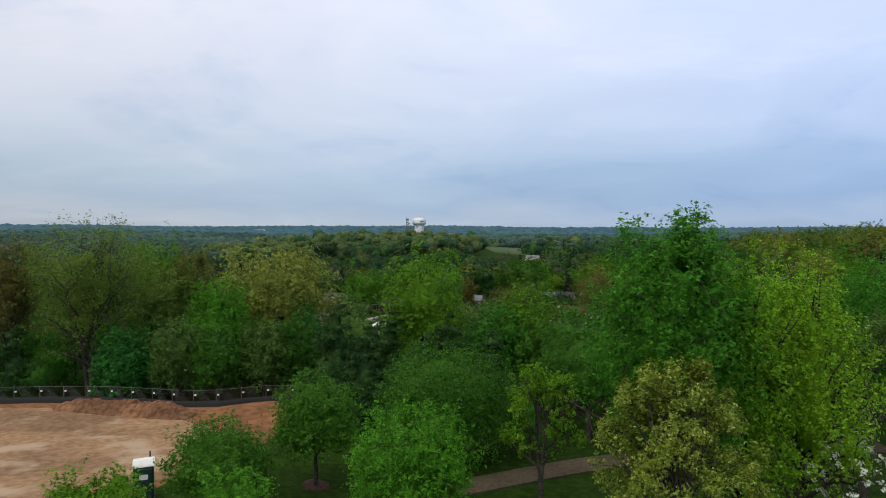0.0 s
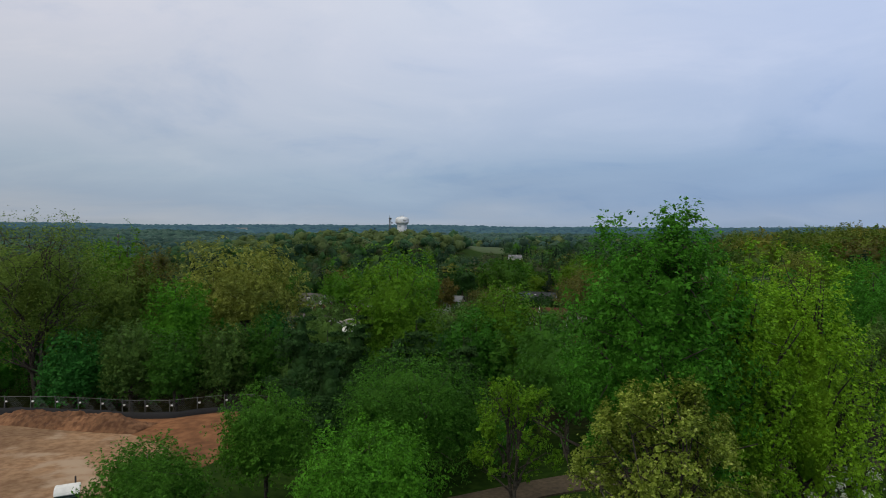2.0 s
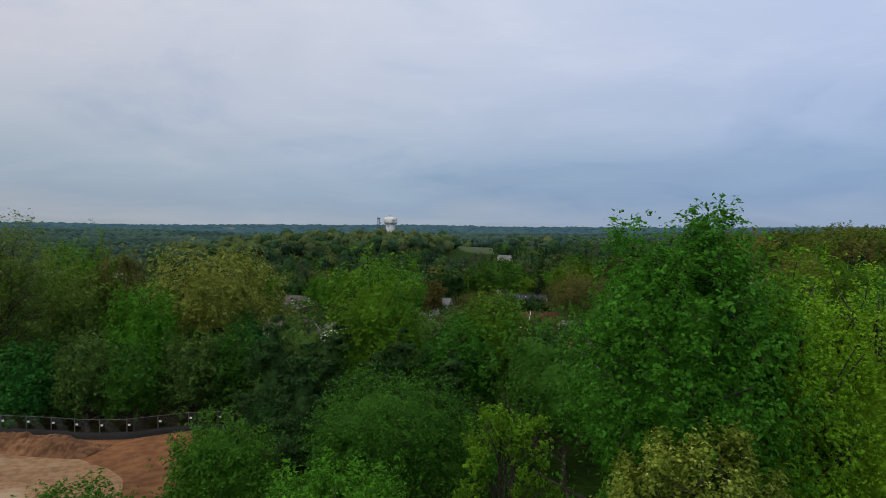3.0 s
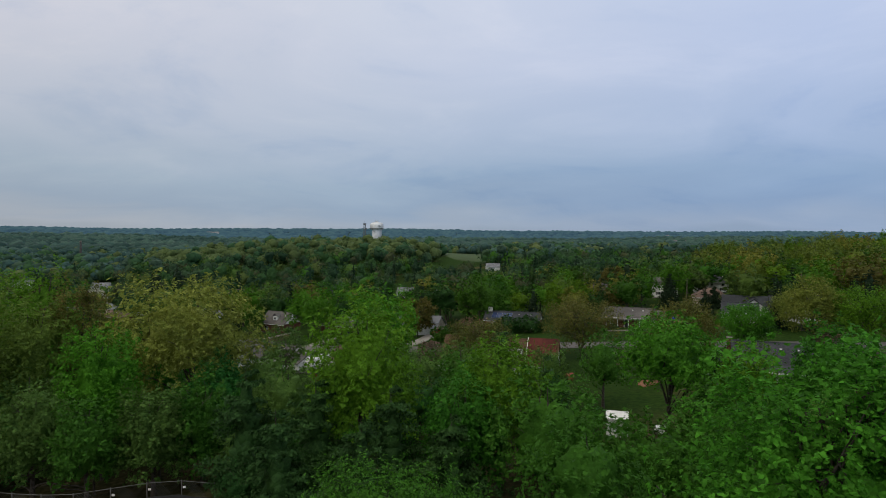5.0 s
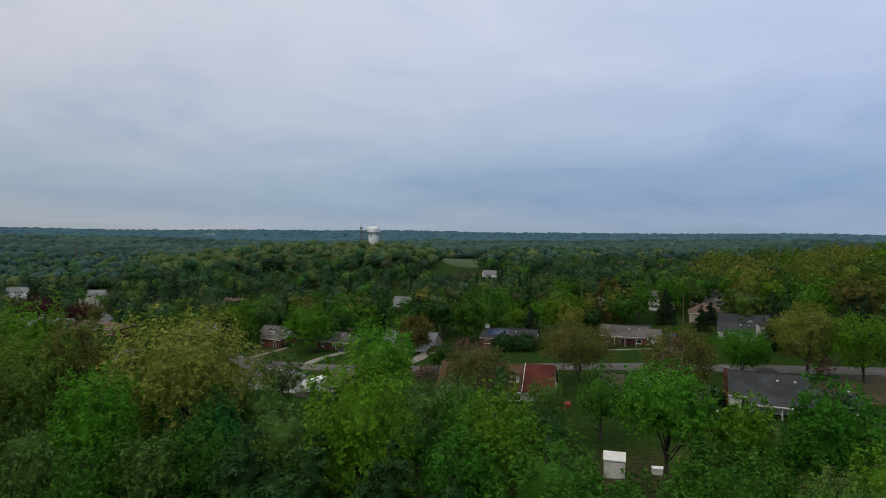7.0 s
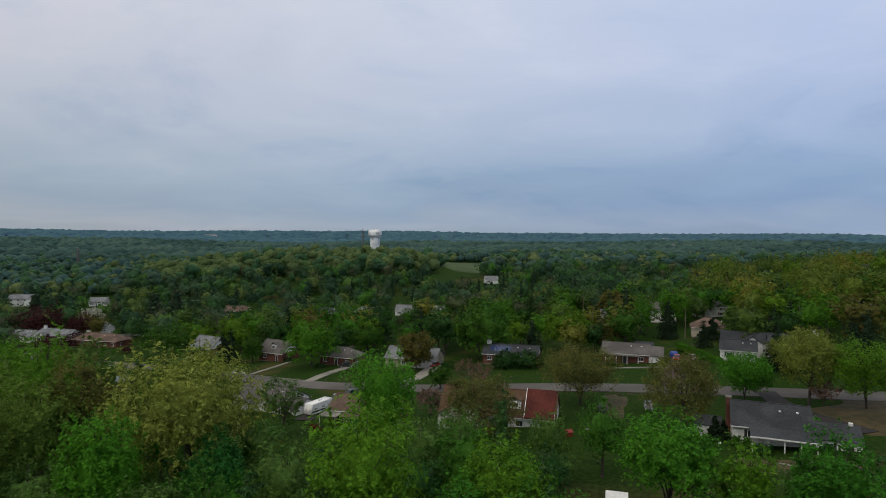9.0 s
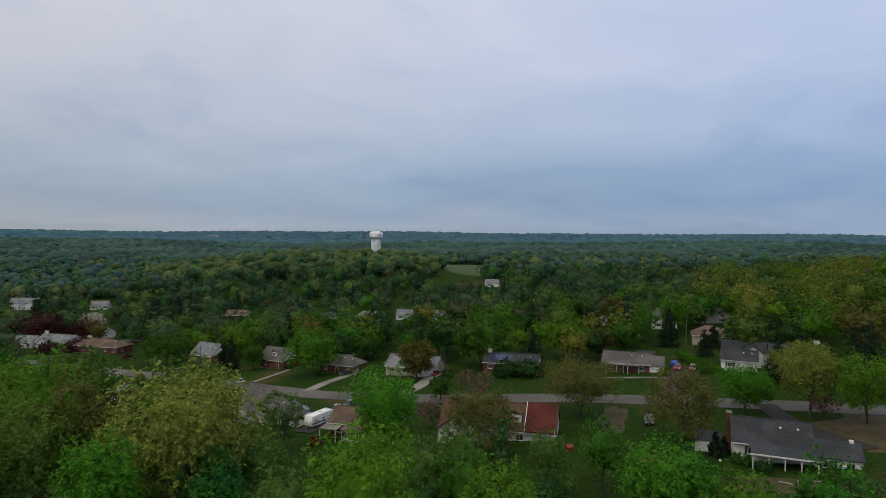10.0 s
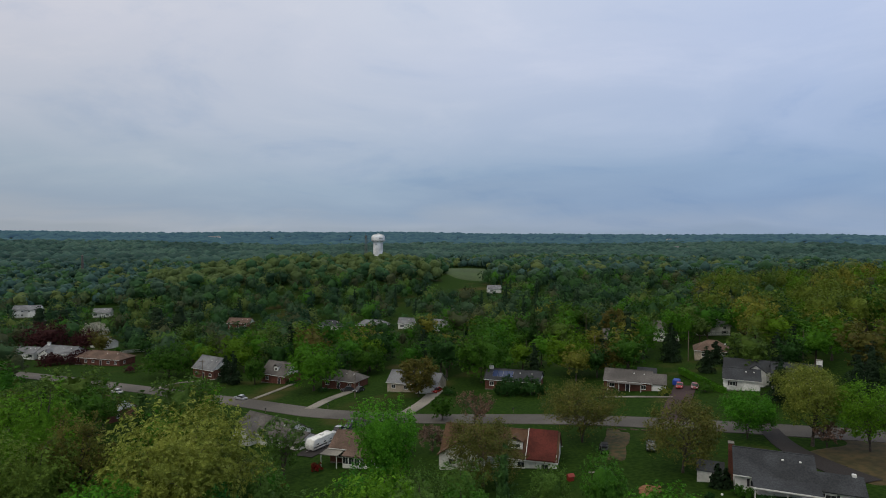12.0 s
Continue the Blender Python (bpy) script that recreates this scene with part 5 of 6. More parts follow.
def roof_mesh(w, d, rise, form, over=0.5, thick=0.18):
    W, D = w / 2 + over, d / 2 + over
    drop = rise * over / (d / 2)
    bm = bmesh.new()
    if form == "gable":
        return prism([(-D, -drop), (0, rise), (D, -drop), (D, -drop + thick), (0, rise + thick * 1.2), (-D, -drop + thick)], -W + over * 0.4, W - over * 0.4, bm)
    k = max(0.2, W - D * 0.95)
    for z in (0, thick):
        a = [bm.verts.new(p) for p in ((-W, -D, -drop + z), (W, -D, -drop + z), (W, D, -drop + z), (-W, D, -drop + z), (-k, 0, rise + z), (k, 0, rise + z))]
        for f in ((0, 1, 5, 4), (1, 2, 5), (2, 3, 4, 5), (3, 0, 4)):
            bm.faces.new([a[i] for i in f])
        if z == 0:
            low = a
    for i in range(4):
        bm.faces.new((low[i], low[(i + 1) % 4], a[(i + 1) % 4], a[i]))
    return bm


def house(row):
    x, y, turn, w, d, h, rise, form, wall, roof, chim, label = row
    z = min(ground_z(x + a, y + b) for a in (-w / 2, w / 2) for b in (-d / 2, d / 2)) + 0.7
    ob = thing("house", x, y, turn, label, "house", z=z)
    bm = bmesh.new()
    t = 0.25
    for px, py, sx, sy in ((0, -d / 2 + t / 2, w, t), (0, d / 2 - t / 2, w, t), (-w / 2 + t / 2, 0, t, d - 2 * t), (w / 2 - t / 2, 0, t, d - 2 * t)):
        box(px, py, -0.2, sx, sy, h + 0.15, bm=bm)
    part("wall", bm, MATS[wall], ob)
    part("foundation", box(0, 0, -1.8, w + 0.06, d + 0.06, 1.6), CONCRETE, ob)
    if form == "gable":
        for s in (-1, 1):
            part("gable", prism([(-d / 2, h - 0.05), (d / 2, h - 0.05), (0, h + rise - 0.1)], s * (w / 2 - t), s * w / 2), SIDING if wall != "SIDING_TAN" else SIDING_TAN, ob)
    r = part("roof", roof_mesh(w, d, rise, form), MATS[roof], ob)
    r.location.z = h
    over, drop = 0.5, rise * 0.5 / (d / 2)
    for s in (-1, 1):
        part("gutter", box(0, s * (d / 2 + over + 0.03), h - drop - 0.02, w + 0.7, 0.12, 0.14), TRIM, ob)
    part("ridge_cap", box(0, 0, h + rise + 0.15, (w + 0.5) if form == "gable" else max(0.6, w - d), 0.3, 0.1), MATS[roof], ob)
    for i in range(2):
        part("roof_vent", box(w * (0.12 + 0.22 * i), -d * 0.16, h + rise * 0.66, 0.35, 0.35, 0.35, 0.04), TRIM, ob, "white roof vent")
    n = max(2, int(w / 4))
    for k in range(n):
        wx = -w / 2 + w * (k + 0.5) / n
        for side, wy in ((0, -d / 2), (180, d / 2)):
            if side == 0 and k == n // 2:
                door(ob, wx, wy, 0, 1.0, 2.05, side, SHUTTER if wall == "BRICK" else TRIM)
            else:
                window(ob, wx, wy, 0.95, 1.4, 1.25, side, wall == "SIDING" and w < 15)
            if h > 4.2:
                window(ob, wx, wy, h - 1.7, 1.2, 1.2, side)
    for s, side in ((-1, 270), (1, 90)):
        window(ob, s * w / 2, -d * 0.2, 0.95, 1.1, 1.2, side)
        if rise > 3.4:
            window(ob, s * w / 2, 0, h + 0.5, 0.9, 1.1, side)
    if chim:
        ch = part("chimney", box(chim[0], chim[1], 0.5, 1.3, 1.0, h + rise + 0.9, 0.03), SIDING if wall == "SIDING" or "solar" in label else BRICK, ob)
        part("chimney_cap", box(chim[0], chim[1], h + rise + 1.4, 1.5, 1.2, 0.14), CONCRETE, ch)
    return ob, z


def wing(ob, x, y, w, d, h, rise, wall, roof, turn=90.0, low=-0.9):
    """A lower or cross wing with its own gabled roof."""
    part("wing_wall", box(0, 0, low, w, d, h - low), wall, ob).matrix_basis = pose(x, y, 0, 0, 0, turn)
    for s in (-1, 1):
        part("wing_gable", prism([(-d / 2, h - 0.02), (d / 2, h - 0.02), (0, h + rise - 0.1)], s * (w / 2 - 0.25), s * w / 2), wall, ob).matrix_basis = pose(x, y, 0, 0, 0, turn)
    part("wing_roof", roof_mesh(w, d, rise, "gable", 0.4), roof, ob).matrix_basis = pose(x, y, h, 0, 0, turn)


built = {}
for row in HOUSES:
    built[(row[0], row[1])] = house(row)[0]

# the white house: chimney stack, back porch, low garage wing
ob = built[(64.1, 121.9)]
stack = part("chimney", box(-6.2, 1.6, -0.8, 0.8, 1.2, 6.6, 0.03), BRICK, ob, "brick chimney on the end wall")
part("chimney_cap", box(-6.2, 1.6, 5.8, 1.0, 1.4, 0.15), CONCRETE, stack)
part("porch_roof", prism([(-8.6, 2.2), (-4.6, 2.85), (-4.6, 3.0), (-8.6, 2.36)], -3.4, 6.2), SHINGLE_GREY, ob)
for k in range(5):
    part("porch_post", box(-3.1 + k * 2.25, -8.3, -0.9, 0.17, 0.17, 3.15), TRIM, ob)
part("porch_floor", box(1.4, -6.6, -0.95, 9.8, 3.9, 0.4), CLAY, ob)
part("fascia", box(1.4, -8.64, 2.14, 9.8, 0.08, 0.22), TRIM, ob)
part("wing_wall", box(9.0, -2.6, -0.9, 6.4, 6.0, 3.4), SIDING, ob)
side_wing = part("wing_roof", roof_mesh(6.4, 6.0, 1.6, "gable", 0.45), SHINGLE_GREY, ob)
side_wing.location = (9.0, -2.6, 2.4)
part("wing_gable", prism([(-5.5, 2.4), (0.3, 2.4), (-2.6, 3.9)], 12.0, 12.2), SIDING, ob)
window(ob, 7.6, -5.62, 0.6, 1.5, 1.3, 0, True)
window(ob, 10.6, -5.62, 0.6, 1.2, 1.3, 0)
part("cupola", box(11.2, -2.6, 4.0, 0.6, 0.6, 0.5, 0.05), TRIM, ob)

# the garden shed beside it
shed = thing("garden_shed", 56.0, 126.9, -26, "white wooden garden shed with dark roof", "shed")
part("wall", box(0, 0, -0.2, 4.2, 3.0, 2.3), SIDING, shed)
r = part("roof", roof_mesh(4.2, 3.0, 1.1, "gable", 0.3, 0.12), SHINGLE_GREY, shed)
r.location.z = 2.1
door(shed, 0.6, -1.5, 0, 1.3, 1.9, 0, TRIM)

# dormers on the red roof and on the cottage
for key, xs_ in (((22.4, 147.0), (3.2,)), ((-43.0, 253.0), (0.5,))):
    ob, row = built[key], next(h for h in HOUSES if (h[0], h[1]) == key)
    for dx in xs_:
        base = row[5] + row[6] * 0.28
        wide = 3.0 if row[9] == "SHINGLE_OLD" else 1.8
        dorm = part("dormer", box(dx, -row[4] * 0.24, base, wide, 2.6, 1.5), SIDING, ob)
        dr = part("dormer_roof", prism([(-wide / 2 - 0.2, 0), (0, 0.9), (wide / 2 + 0.2, 0), (wide / 2 + 0.2, 0.12), (0, 1.05), (-wide / 2 - 0.2, 0.12)], -1.6, 1.5), MATS[row[9]], dorm)
        dr.matrix_basis = pose(dx, -row[4] * 0.24, base + 1.5, 0, 0, 90)
        window(dorm, dx, -row[4] * 0.24 - 1.3, base + 0.3, wide * 0.7, 0.95, 0)
ob = built[(22.4, 147.0)]
left = part("front_gable_roof", prism([(-5.0, 2.4), (0, 5.9), (5.0, 2.4), (5.0, 2.6), (0, 6.15), (-5.0, 2.6)], 0.0, 6.9), SHINGLE_OLD, ob)
left.matrix_basis = pose(-6.9, 0, 0, 0, 0, -90)
part("front_gable_wall", prism([(-4.6, -0.9), (4.6, -0.9), (4.6, 2.6), (0, 5.8), (-4.6, 2.6)], 4.4, 6.5), SIDING, ob).matrix_basis = pose(-6.9, 0, 0, 0, 0, -90)
for wx in (-8.8, -5.0):
    window(ob, wx, -6.5, 0.9, 1.4, 1.2, 0)
window(ob, -6.9, -6.5, 3.2, 1.0, 1.1, 0)
part("red_roof", prism([(-5.15, 2.75), (0, 7.1), (5.15, 2.75), (5.15, 3.0), (0, 7.4), (-5.15, 3.0)], 5.6, 11.35), SHINGLE_RED, ob, "dark red shingle roof end")
part("rake_board", prism([(-5.2, 2.85), (0, 7.2), (5.2, 2.85), (5.2, 3.06), (0, 7.46), (-5.2, 3.06)], 5.48, 5.6), TRIM, ob)
part("rake_board", prism([(-4.9, 2.9), (0, 6.9), (4.9, 2.9), (4.9, 2.65), (0, 6.6), (-4.9, 2.65)], 11.28, 11.4), TRIM, ob)

# the white houses by the hedge, the brick ranch house and the pale-roofed house have cross wings
wing(built[(95.6, 187.5)], 1.4, 7.2, 11.6, 7.0, 4.3, 2.1, SIDING, SHINGLE_GREY, 0.0)
wing(built[(95.6, 187.5)], 3.6, 4.4, 6.0, 5.0, 4.2, 1.8, SIDING, SHINGLE_GREY)
wing(built[(108.4, 183.4)], 3.2, -3.6, 6.0, 5.4, 3.0, 2.0, SIDING, SHINGLE_GREY)
wing(built[(-29.8, 176.0)], -4.0, -3.6, 6.4, 6.0, 2.7, 2.3, SIDING, SHINGLE_TAN)
wing(built[(-29.8, 176.0)], 10.4, -0.8, 5.2, 7.0, 2.4, 1.6, SIDING, SHINGLE_TAN, 0.0)
wing(built[(6.5, 222.5)], 5.0, -3.4, 6.0, 6.0, 2.8, 2.4, SIDING, SHINGLE_PALE)
ob = built[(68.0, 199.0)]
wing(ob, 8.4, -0.5, 3.8, 7.6, 2.7, 1.9, SIDING, SHINGLE_TAN, 0.0)
part("garage_door", box(8.4, -4.36, -0.6, 2.9, 0.08, 2.4), TRIM, ob)
part("porch_roof", prism([(-6.1, 2.35), (-4.4, 2.75), (-4.4, 2.88), (-6.1, 2.48)], -5.5, 4.0), SHINGLE_TAN, ob)
for k in range(4):
    part("porch_post", box(-5.3 + k * 3.0, -5.9, -0.9, 0.14, 0.14, 3.3), TRIM, ob)
ob = built[(-177.0, 330.0)]
part("garage_door", box(-1.8, -4.06, -0.5, 5.0, 0.08, 2.3), TRIM, ob)

# the white ranch house has a glazed front gable
ob = built[(-160.0, 326.0)]
wing(ob, -3.5, -4.4, 5.0, 5.6, 3.0, 1.9, SIDING, SHINGLE_PALE)
window(ob, -4.6, -6.92, 0.4, 1.9, 2.1, 0)
window(ob, -2.4, -6.92, 0.4, 1.9, 2.1, 0)

# solar panels
ob = built[(37.0, 214.5)]
for i in range(4):
    p = part("solar_panel", box(0, 0, 0, 1.5, 2.8, 0.08), SOLAR, ob, "blue-black solar panel with pale frame")
    p.matrix_basis = pose(-5.6 + i * 1.6, -2.25, 2.9 + 1.36, 28, 0, 0)
    q = part("panel_frame", box(0, 0, -0.02, 1.56, 2.86, 0.06), STEEL, p)

# glazed back porch of the brick house
ob = built[(-4.8, 156.2)]
part("porch_roof", prism([(-7.4, 2.4), (-4.1, 2.9), (-4.1, 3.05), (-7.4, 2.55)], -3.5, 6.0), SHINGLE_BROWN, ob)
part("porch_wall", box(1.2, -7.1, -1.0, 9.0, 0.2, 1.7), TRIM, ob)
for i in range(7):
    window(ob, -2.7 + i * 1.3, -7.1, 0.75, 1.25, 1.6, 0)
part("carport_roof", box(-6.2, -6.0, 2.4, 4.0, 3.6, 0.16), CONCRETE, ob)
for sx in (-8.0, -4.5):
    part("carport_post", box(sx, -7.6, -1.2, 0.14, 0.14, 3.6), TRIM, ob)

# ---- vehicles ----


def wheel(parent, x, y, r=0.33, w=0.22):
    tyre = part("wheel", rod((x, y - w / 2, r), (x, y + w / 2, r), r, sides=14), RUBBER, parent)
    part("rim", rod((x, y - w / 2 - 0.01, r), (x, y + w / 2 + 0.01, r), r * 0.6, sides=10), STEEL, tyre)


def car(x, y, turn, colour, label, length=4.5, high=1.45, wide=1.8, z=None, name="car"):
    ob = thing(name, x, y, turn, label, name, "parked cars", z=ground_z(x, y) + 0.14 if z is None else z)
    paint = plain("car_paint", colour, 0.25, 0.1, 0.6)
    L = length / 2
    body = prism([(-L, 0.35), (-L + 0.05, 0.75), (-L * 0.55, 0.88), (L * 0.75, 0.92), (L, 0.75), (L, 0.35), (L * 0.8, 0.24), (-L * 0.85, 0.24)], -wide / 2, wide / 2)
    bmesh.ops.bevel(body, geom=body.edges[:], offset=0.06, segments=2, affect="EDGES")
    bmesh.ops.rotate(body, cent=(0, 0, 0), matrix=Matrix.Rotation(radians(-90), 3, "Z"), verts=body.verts)
    part("body", body, paint, ob)
    cabin = prism([(-L * 0.5, 0.86), (-L * 0.22, high - 0.04), (L * 0.45, high), (L * 0.82, 0.9)], -wide / 2 + 0.12, wide / 2 - 0.12)
    bmesh.ops.bevel(cabin, geom=cabin.edges[:], offset=0.05, segments=2, affect="EDGES")
    bmesh.ops.rotate(cabin, cent=(0, 0, 0), matrix=Matrix.Rotation(radians(-90), 3, "Z"), verts=cabin.verts)
    part("cabin_glass", cabin, GLASS, ob, "dark windows")
    part("roof", box(L * 0.1, 0, high - 0.05, L * 0.62, wide - 0.34, 0.07, 0.02), paint, ob)
    for sx in (-0.62, 0.62):
        for sy in (-1, 1):
            wheel(ob, sx * L, sy * (wide / 2 - 0.1))
    for sy in (-1, 1):
        part("headlight", box(-L + 0.03, sy * (wide / 2 - 0.3), 0.6, 0.08, 0.35, 0.14), TRIM, ob)
        part("tail_light", box(L - 0.03, sy * (wide / 2 - 0.25), 0.66, 0.08, 0.25, 0.16), CLAY, ob)
    return ob


car(-97.5, 243.0, -31, (0.62, 0.62, 0.62), "white car parked at the kerb")
car(-50.2, 224.0, -34, (0.45, 0.48, 0.52), "silver-blue car parked at the kerb")
car(80.6, 193.0, 62, (0.36, 0.03, 0.03), "red car parked on a tarmac drive")
car(84.0, 190.8, 62, (0.30, 0.10, 0.10), "pale and red car parked on a tarmac drive")
car(-16.2, 226.6, 10, (0.04, 0.04, 0.045), "dark car parked before a ranch house", high=1.65)
car(-12.4, 225.0, 60, (0.05, 0.05, 0.06), "black car parked before a ranch house", high=1.6)
car(12.6, 215.0, 62, (0.32, 0.02, 0.02), "red car parked on a concrete drive")
car(-14.0, 176.8, 60, (0.40, 0.42, 0.45), "silver estate car parked beside a caravan", high=1.7)
car(-11.2, 181.5, 60, (0.07, 0.08, 0.11), "dark blue car parked by the street", high=1.6)
car(52.7, 144.8, 70, (0.05, 0.06, 0.05), "grey-green pickup parked on grass", high=1.6)

# caravan
van = thing("caravan", -16.9, 165.9, 56, "white travel trailer parked beside a drive", "caravan")
shell = prism([(-3.6, 0.55), (-3.75, 1.6), (-3.3, 2.9), (3.5, 3.0), (3.7, 2.6), (3.7, 0.55)], -1.2, 1.2)
bmesh.ops.bevel(shell, geom=shell.edges[:], offset=0.12, segments=2, affect="EDGES")
bmesh.ops.rotate(shell, cent=(0, 0, 0), matrix=Matrix.Rotation(radians(-90), 3, "Z"), verts=shell.verts)
part("body", shell, SIDING, van)
part("stripe", box(0, -1.22, 1.05, 7.0, 0.03, 0.25), SHUTTER, van)
for k in (-2.2, 0.2, 2.3):
    window(van, k, -1.2, 1.5, 0.9, 0.6, 0)
door(van, 1.3, -1.22, 0.6, 0.6, 1.8, 0, SIDING)
part("air_conditioner", box(0.4, 0, 2.95, 0.9, 0.7, 0.3, 0.06), TRIM, van)
part("drawbar", rod((-3.6, 0, 0.5), (-4.9, 0, 0.5), 0.06), STEEL, van)
for sx in (-0.4, 0.5):
    for sy in (-1, 1):
        wheel(van, sx, sy * 1.05, 0.34)

# garden tractor and trailer on the track
tr = thing("utility_vehicle", 43.4, 146.0, 80, "dark utility vehicle parked on worn grass", "vehicle")
part("bed", box(0.9, 0, 0.6, 1.5, 1.5, 0.5, 0.04), SHUTTER, tr)
part("bonnet", box(-1.1, 0, 0.55, 0.9, 1.3, 0.45, 0.08), SHUTTER, tr)
part("seat", box(-0.1, 0, 0.6, 0.5, 1.2, 0.55, 0.06), RUBBER, tr)
part("canopy", box(-0.2, 0, 1.85, 1.5, 1.4, 0.08, 0.02), SHUTTER, tr)
for sx in (-0.9, 0.5):
    for sy in (-1, 1):
        part("post", rod((sx, sy * 0.62, 0.6), (sx * 0.95, sy * 0.6, 1.9), 0.035), STEEL, tr)
for sx in (-1.1, 1.1):
    for sy in (-1, 1):
        wheel(tr, sx, sy * 0.7, 0.36, 0.26)

bin_ = thing("tarpaulin_stack", 81.5, 197.0, 60, "blue tarpaulin over a stack beside the drive", "tarpaulin")
part("cover", box(0, 0, 0, 2.6, 2.0, 1.7, 0.25), plain("blue_tarpaulin", (0.02, 0.06, 0.36), 0.5), bin_)
shed2 = thing("garden_shed", 76.5, 206.5, -24, "white garden shed with grey roof", "shed")
part("wall", box(0, 0, -0.2, 5.4, 4.0, 2.6), SIDING, shed2)
r = part("roof", roof_mesh(5.4, 4.0, 1.3, "gable", 0.3, 0.12), SHINGLE_GREY, shed2)
r.location.z = 2.4
door(shed2, 0.3, -2.0, 0, 1.6, 2.0, 0, TRIM)
shed3 = thing("garden_shed", 29.6, 98.5, -20, "white garden shed seen through the trees", "shed")
part("wall", box(0, 0, -0.2, 2.6, 2.6, 2.5), SIDING, shed3)
r = part("roof", roof_mesh(2.6, 2.6, 0.6, "gable", 0.15, 0.1), TRIM, shed3)
r.location.z = 2.3
door(shed3, 0.3, -1.3, 0, 1.2, 1.9, 0, TRIM)

box_bin = thing("storage_chest", 34.9, 97.2, -10, "low white plastic storage chest in a back garden", "chest")
part("body", box(0, 0, 0, 1.7, 0.9, 0.75, 0.05), TRIM, box_bin)
part("lid", box(0, 0, 0.76, 1.8, 1.0, 0.12, 0.04), TRIM, box_bin)

# hedge beside the brick house
rng = np.random.default_rng(77)
hd = thing("clipped_hedge", 88.3, 196.0, 91, "long clipped green hedge along a garden", "hedge")
hn = 5200
hp = np.stack([rng.uniform(-13, 13, hn), rng.uniform(-0.9, 0.9, hn), rng.uniform(0.0, 1.9, hn)], 1)
hp[: hn // 2, 2] = 1.8 + rng.normal(size=hn // 2) * 0.06
child("foliage", mesh_of("foliage", *kites(rng, hp, unit(np.array([0, -0.3, 1.0]) + rng.normal(size=(hn, 3)) * 0.5), rng.uniform(0.25, 0.5, hn)), leaf_of("bright", "garden")), hd)
part("hedge_core", box(0, 0, 0, 25.6, 1.3, 1.6), leaf_of("bright", "garden", True), hd)

# ---- drives and paths ----
ribbon("concrete_drive", [(-14, 231), (-16, 224), (-21, 218), (-25.5, 205)], 3.4, CONCRETE, "pale concrete drive", "drive", 0.18)
ribbon("front_path", [(-37.5, 246), (-39.8, 238.7), (-46, 224)], 1.6, CONCRETE, "pale concrete front path", "path", 0.18)
ribbon("concrete_drive_b", [(12.8, 217.5), (8, 202), (2.5, 191)], 4.2, CONCRETE, "pale concrete drive with turning bay", "drive", 0.18)
ribbon("front_path_b", [(-69, 263), (-85, 257.3), (-86, 249)], 1.6, CONCRETE, "pale concrete front path", "path", 0.18)
ribbon("tarmac_drive", [(83.0, 194.5), (77, 184), (70, 172), (65.0, 162)], 6.0, two_scale("maroon_tarmac", (0.038, 0.022, 0.022), (0.060, 0.036, 0.034), 4.0, 0.08, 0.9, 0.15), "dark reddish tarmac drive", "drive", 0.18)
ribbon("tarmac_drive_b", [(81, 150.5), (79, 145), (77.2, 137), (77.6, 128), (79, 119)], 3.8, TARMAC, "dark tarmac drive beside a white house", "drive", 0.18, 1.5)
ribbon("house_path", [(57.5, 190.5), (66, 187.5), (74.5, 183.5)], 1.1, CONCRETE, "pale path before the brick house", "path", 0.18)
ribbon("park_path", [(-40, 30), (-14, 45), (-2, 52.5), (6, 55), (14, 58), (26, 58.5), (40, 57)], 3.4, GRAVEL, "tan gravel path under the trees", "path", 0.16)
ribbon("caravan_drive", [(-20, 160), (-16.5, 166), (-12.5, 176), (-7.5, 188)], 5.0, TARMAC, "tarmac drive under a caravan", "drive", 0.16)
patch("bare_soil", 47.5, 151, 3.2, 10.5, two_scale("worn_soil", (0.026, 0.036, 0.010), (0.082, 0.056, 0.024), 0.9, 0.1), "worn brown track in the grass", "soil", 0.06, 3, -20, 0.5)
patch("bare_soil_b", 44.5, 124.5, 2.6, 2.0, EARTH, "patch of bare orange soil", "soil", 0.07, 4, 20, 0.6)
BROWN_SOIL = two_scale("brown_soil", (0.034, 0.032, 0.011), (0.072, 0.052, 0.021), 0.6, 0.1)
patch("leaf_soil", 95, 127, 18, 17, BROWN_SOIL, "brown leaf-strewn soil under street trees", "soil", 0.07, 5, -28, 0.5)
patch("garden_soil", 59, 108, 8.5, 4.5, BROWN_SOIL, "bare brown soil beside a porch", "soil", 0.07, 9, -26, 0.5)

# ---- the building site ----
patch("graded_earth", -50, 60, 31, 20, DIRT, "pale graded earth of a building site", "earth", 0.10, 1, 0, 0.10)
patch("clay_bank", -24.5, 72, 9, 12, CLAY, "red clay bank beside the graded earth", "earth", 0.07, 2, 12, 0.2)
patch("clay_apron", -50, 62, 35, 22.5, CLAY, "red clay border of the building site", "earth", 0.06, 6, 0, 0.12)


